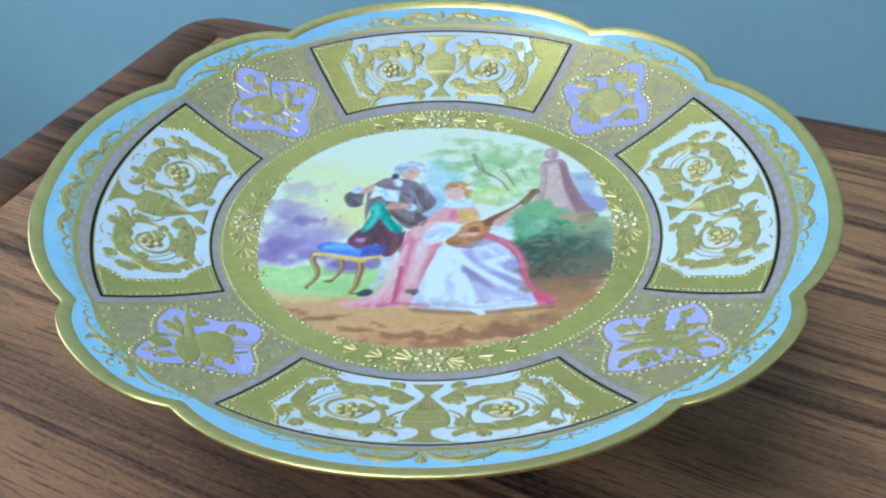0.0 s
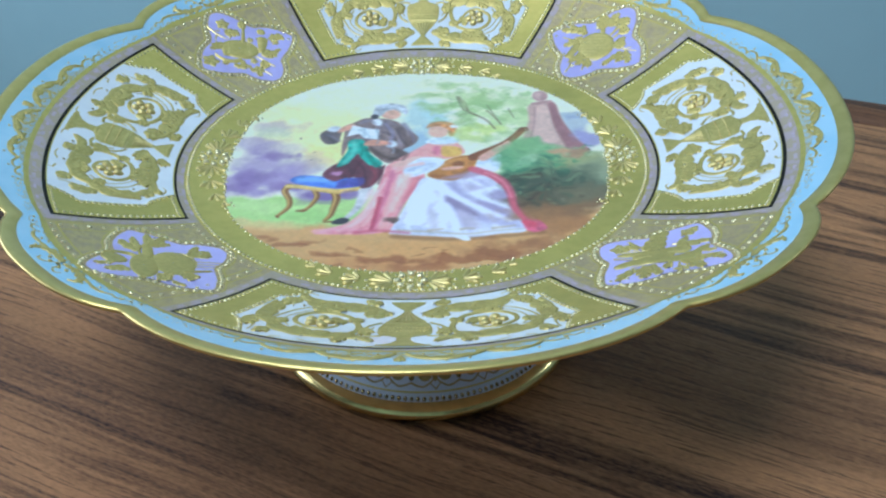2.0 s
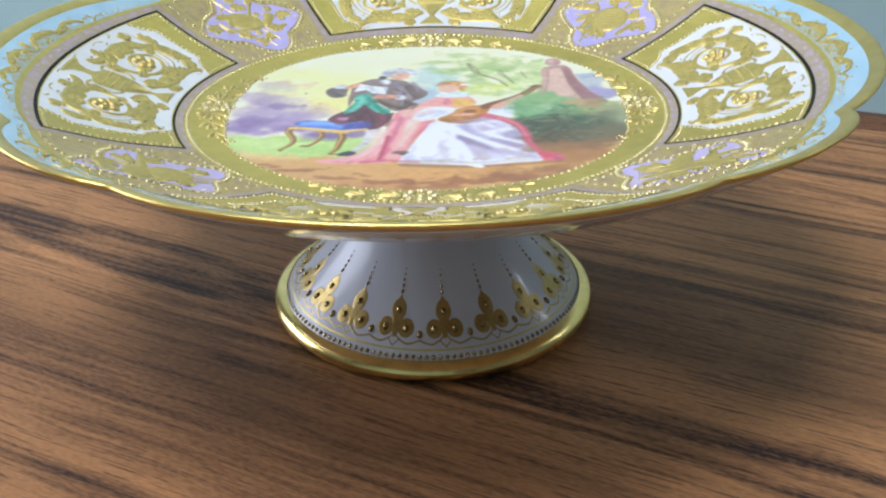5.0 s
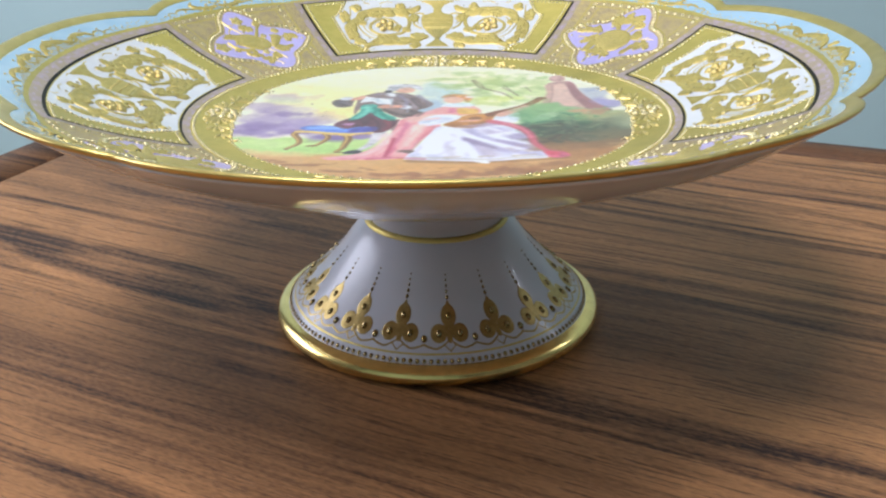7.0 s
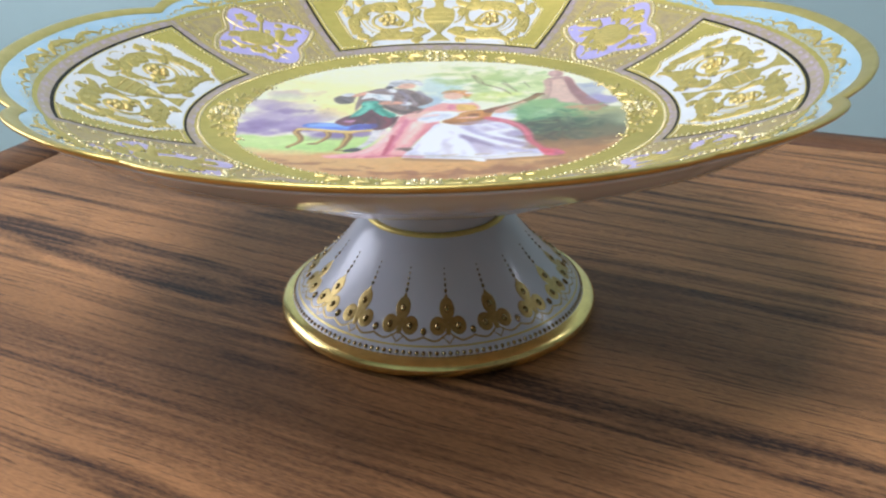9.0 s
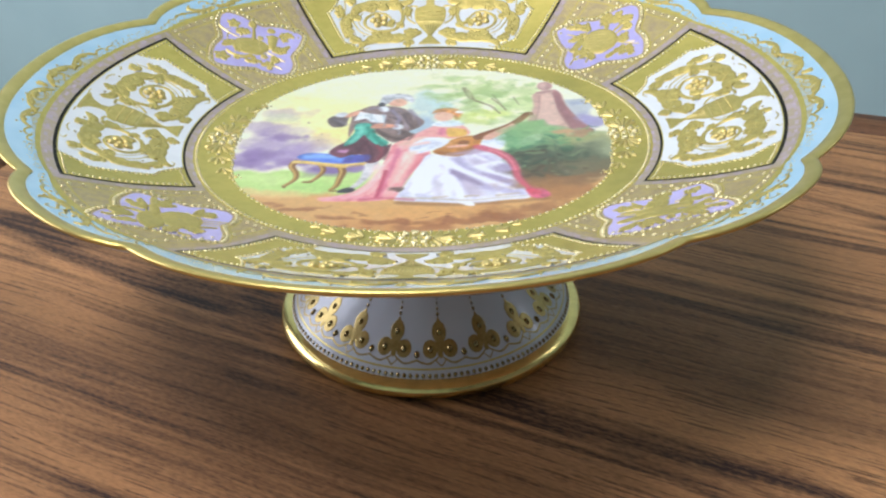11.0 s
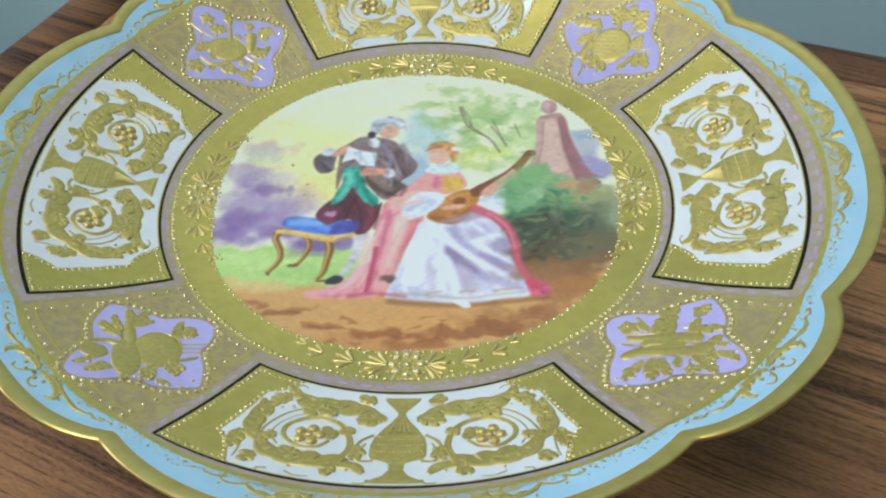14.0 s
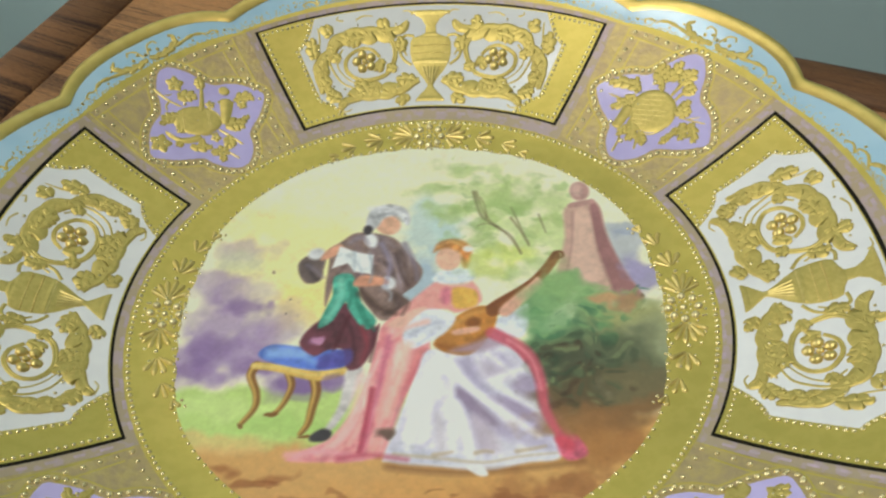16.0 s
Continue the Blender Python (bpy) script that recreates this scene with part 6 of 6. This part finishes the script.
    # the rose drape and the skirt's red edge
    for q, w, c, e in ((((-6.4, -6.7), (-7.8, -18.4), (-9.2, -26.5), (-10.2, -34.3)), 2.2, (206, 110, 138), 0.7), (((-9.3, -19.7), (-9.9, -27.2), (-10.7, -34.3)), 1.3, (176, 58, 82), 0.5), (((-2.5, -8.6), (-4.3, -18.4), (-5.9, -25.9)), 2.4, (248, 208, 192), 0.9), (((-11.2, -16.6), (-13.0, -27.1), (-16.4, -33.0)), 2.2, (248, 206, 200), 0.9), (((-6.0, -12.7), (-6.6, -19.8), (-7.7, -27.2)), 1.2, (240, 176, 170), 0.6), (((-24.6, -35.0), (-17.9, -34.2), (-10.1, -35.8)), 1.6, (238, 170, 182), 0.6), (((-14.5, -35.8), (-9.1, -35.0), (-1.4, -36.1)), 1.5, (196, 92, 112), 0.6), (((1.2, -2.2), (-2.9, -3.7), (-5.8, -6.7)), 1.5, (244, 190, 178), 0.6)):
        stroke(q, w, c, e, 0.75)
    dab(-6.1, -30.5, 2.2, 1.6, (104, 84, 74), 0.8, 0.4)
    # coat, breeches and waistcoat
    for q, w, c in ((((-9.9, 21.1), (-7.6, 14.7), (-8.3, 8.4)), 1.6, (158, 148, 176)), (((-4.6, 21.0), (-2.0, 14.6), (-1.3, 9.9)), 1.2, (142, 130, 150)), (((-6.5, 17.8), (-4.7, 11.5), (-3.3, 8.3)), 0.9, (70, 52, 52)), (((-13.4, 6.0), (-9.6, 1.9), (-5.6, 0.1)), 2.2, (82, 60, 54)), (((-7.1, 5.9), (-3.3, 3.4), (-4.1, 0.0)), 1.6, (98, 76, 70)), (((-17.2, 21.6), (-14.7, 23.4), (-13.0, 21.1)), 1.4, (140, 128, 140)), (((-26.3, 14.7), (-24.2, 12.9), (-22.4, 10.9)), 1.2, (138, 126, 140))):
        stroke(q, w, c, 0.6, 0.7)
    dab(-21.8, -6.2, 1.9, 2.6, (214, 158, 196), 0.8, 0.2)
    for q, w, c in ((((-15.6, -0.4), (-16.9, -5.0), (-18.1, -9.6)), 1.0, (84, 34, 46)), (((-12.6, -3.6), (-11.1, -8.2), (-11.9, -12.6)), 1.2, (150, 66, 78)), (((-10.2, -3.6), (-9.7, -8.2), (-10.2, -12.6)), 0.9, (88, 38, 50)), (((-17.7, 6.1), (-18.5, 2.0), (-20.5, -0.6)), 1.2, (120, 204, 184)), (((-13.1, 1.9), (-11.3, -2.0), (-9.9, -4.4)), 1.0, (52, 132, 112)), (((-16.2, 9.4), (-15.6, 5.2), (-16.0, 2.0)), 0.8, (48, 128, 110))):
        stroke(q, w, c, 0.5, 0.75)
    for q, w, c in ((((-12.4, 17.9), (-11.4, 12.7), (-11.8, 9.3)), 0.6, (150, 156, 168)), (((-17.5, 17.7), (-14.7, 14.5), (-13.8, 11.9)), 0.6, (182, 190, 198)), (((-13.4, 32.7), (-9.4, 33.0), (-5.2, 30.2)), 1.3, (232, 232, 236)), (((-12.3, 29.6), (-8.6, 31.0), (-5.5, 28.3)), 0.8, (150, 150, 158)), (((-8.5, 7.9), (-6.9, 5.9), (-7.0, 3.9)), 0.8, (180, 186, 200))):
        stroke(q, w, c, 0.5, 0.7)
    # the stool's cushion and rail
    shape(((-20.9, -11.3), (-14.6, -9.3), (-14.5, -13.4), (-20.5, -14.2)), (96, 88, 166), 0.5, 0.8)
    stroke(((-31.4, -10.6), (-26.4, -10.2), (-21.8, -12.7)), 1.9, (148, 186, 240), 0.8, 0.8)
    stroke(((-34.3, -13.5), (-28.3, -14.1), (-22.0, -15.9), (-15.0, -14.7)), 1.0, (226, 204, 130), 0.4, 0.8)
    shape(((-19.6, -16.5), (-15.6, -16.0), (-15.5, -19.7), (-18.7, -19.9)), (132, 106, 158), 0.5, 0.6)
    # the bush: pale green above, brown-green below, with short dark touches
    for x, y, rx, ry, c, e in ((32.3, 3.5, 11, 6, (146, 184, 126), 0.8), (28.9, -2.7, 8, 6, (126, 168, 120), 0.8), (37.9, -1.3, 10, 6, (136, 168, 120), 0.8), (44.7, -4.6, 10, 8, (168, 166, 114), 0.9), (47.5, -10.8, 7, 9, (152, 156, 122), 0.85), (33.8, -8.8, 11, 6, (104, 122, 90), 0.85), (40.5, -11.9, 10, 8, (98, 104, 80), 0.85), (29.9, -14.6, 8, 6, (84, 84, 66), 0.85), (36.4, -18.9, 11, 6, (92, 84, 62), 0.85), (44.1, -20.6, 9, 6, (122, 112, 82), 0.85), (29.5, -22.2, 9, 4, (112, 92, 66), 0.8), (38.0, -25.8, 14, 4, (140, 104, 68), 0.8), (30.2, -28.2, 11, 4, (158, 116, 74), 0.7)):
        dab(x, y, rx, ry, c, e, 0.5)
    for i in range(120):
        x, y = rng.normal(33.0, 5.8), rng.uniform(-23.4, 1.4)
        if 23.5 < x < 46:
            deep = (1.4 - y) / 24.8
            c = ((54, 66, 50), (78, 58, 44), (70, 96, 72), (150, 164, 116))[i % 4] if deep > 0.3 else ((66, 124, 88), (88, 146, 100), (150, 188, 126), (60, 104, 82))[i % 4]
            dab(x, y, rng.uniform(0.7, 1.9), rng.uniform(0.6, 1.2), c, 0.34, 1.2)
    dab(39.6, 3.7, 4.0, 2.2, (216, 152, 118), 0.7, 0.6)
    dab(44.3, 2.4, 4.0, 2.0, (186, 128, 100), 0.6, 0.6)
    dab(46.4, 11.2, 3.5, 4.0, (168, 158, 198), 0.6, 0.6)
    for q, w in ((((11.2, 37.8), (13.1, 29.7), (16.8, 25.9), (20.0, 22.6), (22.0, 17.2)), 0.8), (((20.2, 32.2), (22.0, 26.1), (23.9, 20.3)), 0.5), (((26.5, 29.7), (27.3, 26.3), (27.9, 23.8)), 0.4), (((16.8, 25.9), (14.4, 27.1), (12.2, 26.4)), 0.4)):
        stroke(q, w, (112, 104, 76), 0.3, 0.6)
    for x, y, rx, ry in ((8.0, 47.8, 7, 2.6), (1.3, 38.1, 5, 2.2), (4.8, 30.3, 5, 2.8), (23.7, 36.5, 8, 5), (18.2, 31.8, 7, 4), (12.8, 21.8, 6, 4), (24.1, 13.7, 7, 4), (14.0, 12.2, 6, 3)):
        dab(x, y, rx, ry, (164, 188, 122), 0.4, 1.0)
    dab(14.7, 13.0, 5, 3, (206, 214, 110), 0.5, 0.8)
    # the skirt's red edge
    stroke(((15.3, -5.5), (21.8, -10.1), (24.5, -16.2), (25.4, -24.5), (27.4, -29.8), (30.0, -33.6)), 3.0, (206, 98, 116), 0.5, 0.85)
    stroke(((18.6, -7.4), (23.1, -12.2), (24.9, -20.1)), 0.9, (232, 150, 160), 0.5, 0.8)
    dab(29.0, -32.7, 2.6, 2.6, (214, 86, 104), 0.8, 0.4)
    for x, y in ((-33.3, 12.5), (-27.8, 4.6), (-28.8, 1.0)):
        dab(x, y, 0.5, 0.4, (110, 90, 90), 0.6, 0.2)
    img[:] = np.clip(img * (1 + 0.012 * fine + 0.008 * large + 0.010 * wander(0.7, 9, 2))[..., None], 0.02, 0.97)
    img[:] = np.clip((img - 0.5) * 1.12 + 0.512, 0.02, 0.965)
    lin = np.where(img > 0.04045, ((img + 0.055) / 1.055) ** 2.4, img / 12.92)

    keep = np.hypot(X, Y) < half
    number = np.full(X.shape, -1)
    number[keep] = np.arange(keep.sum())
    R = np.hypot(X, Y)[keep]
    Z = np.interp(R, _rr, _zz) + 0.05
    quads = np.stack([number[:-1, :-1], number[:-1, 1:], number[1:, 1:], number[1:, :-1]], -1).reshape(-1, 4)
    quads = quads[(quads >= 0).all(1)]
    me = bpy.data.meshes.new("medallion")
    me.from_pydata((np.stack([X[keep], Y[keep], Z], -1) * MM).tolist(), [], quads.tolist())
    layer = me.color_attributes.new("glaze", "FLOAT_COLOR", "POINT")
    layer.data.foreach_set("color", np.c_[lin[keep], np.ones(keep.sum())].ravel())
    me.materials.append(glaze)
    me.shade_smooth()
    part("medallion", me, compote, "painted medallion of a garden with a stool, lute and monument")


glaze = bpy.data.materials.new("glaze")
glaze.use_nodes = True
_n, _l = glaze.node_tree.nodes, glaze.node_tree.links
_a, _b = _n.new("ShaderNodeAttribute"), _n["Principled BSDF"]
_a.attribute_name = "glaze"
_b.inputs["Roughness"].default_value, _b.inputs["Coat Weight"].default_value, _b.inputs["Coat Roughness"].default_value = 0.3, 0.3, 0.06
_l.new(_a.outputs["Color"], _b.inputs["Base Color"])
painting()
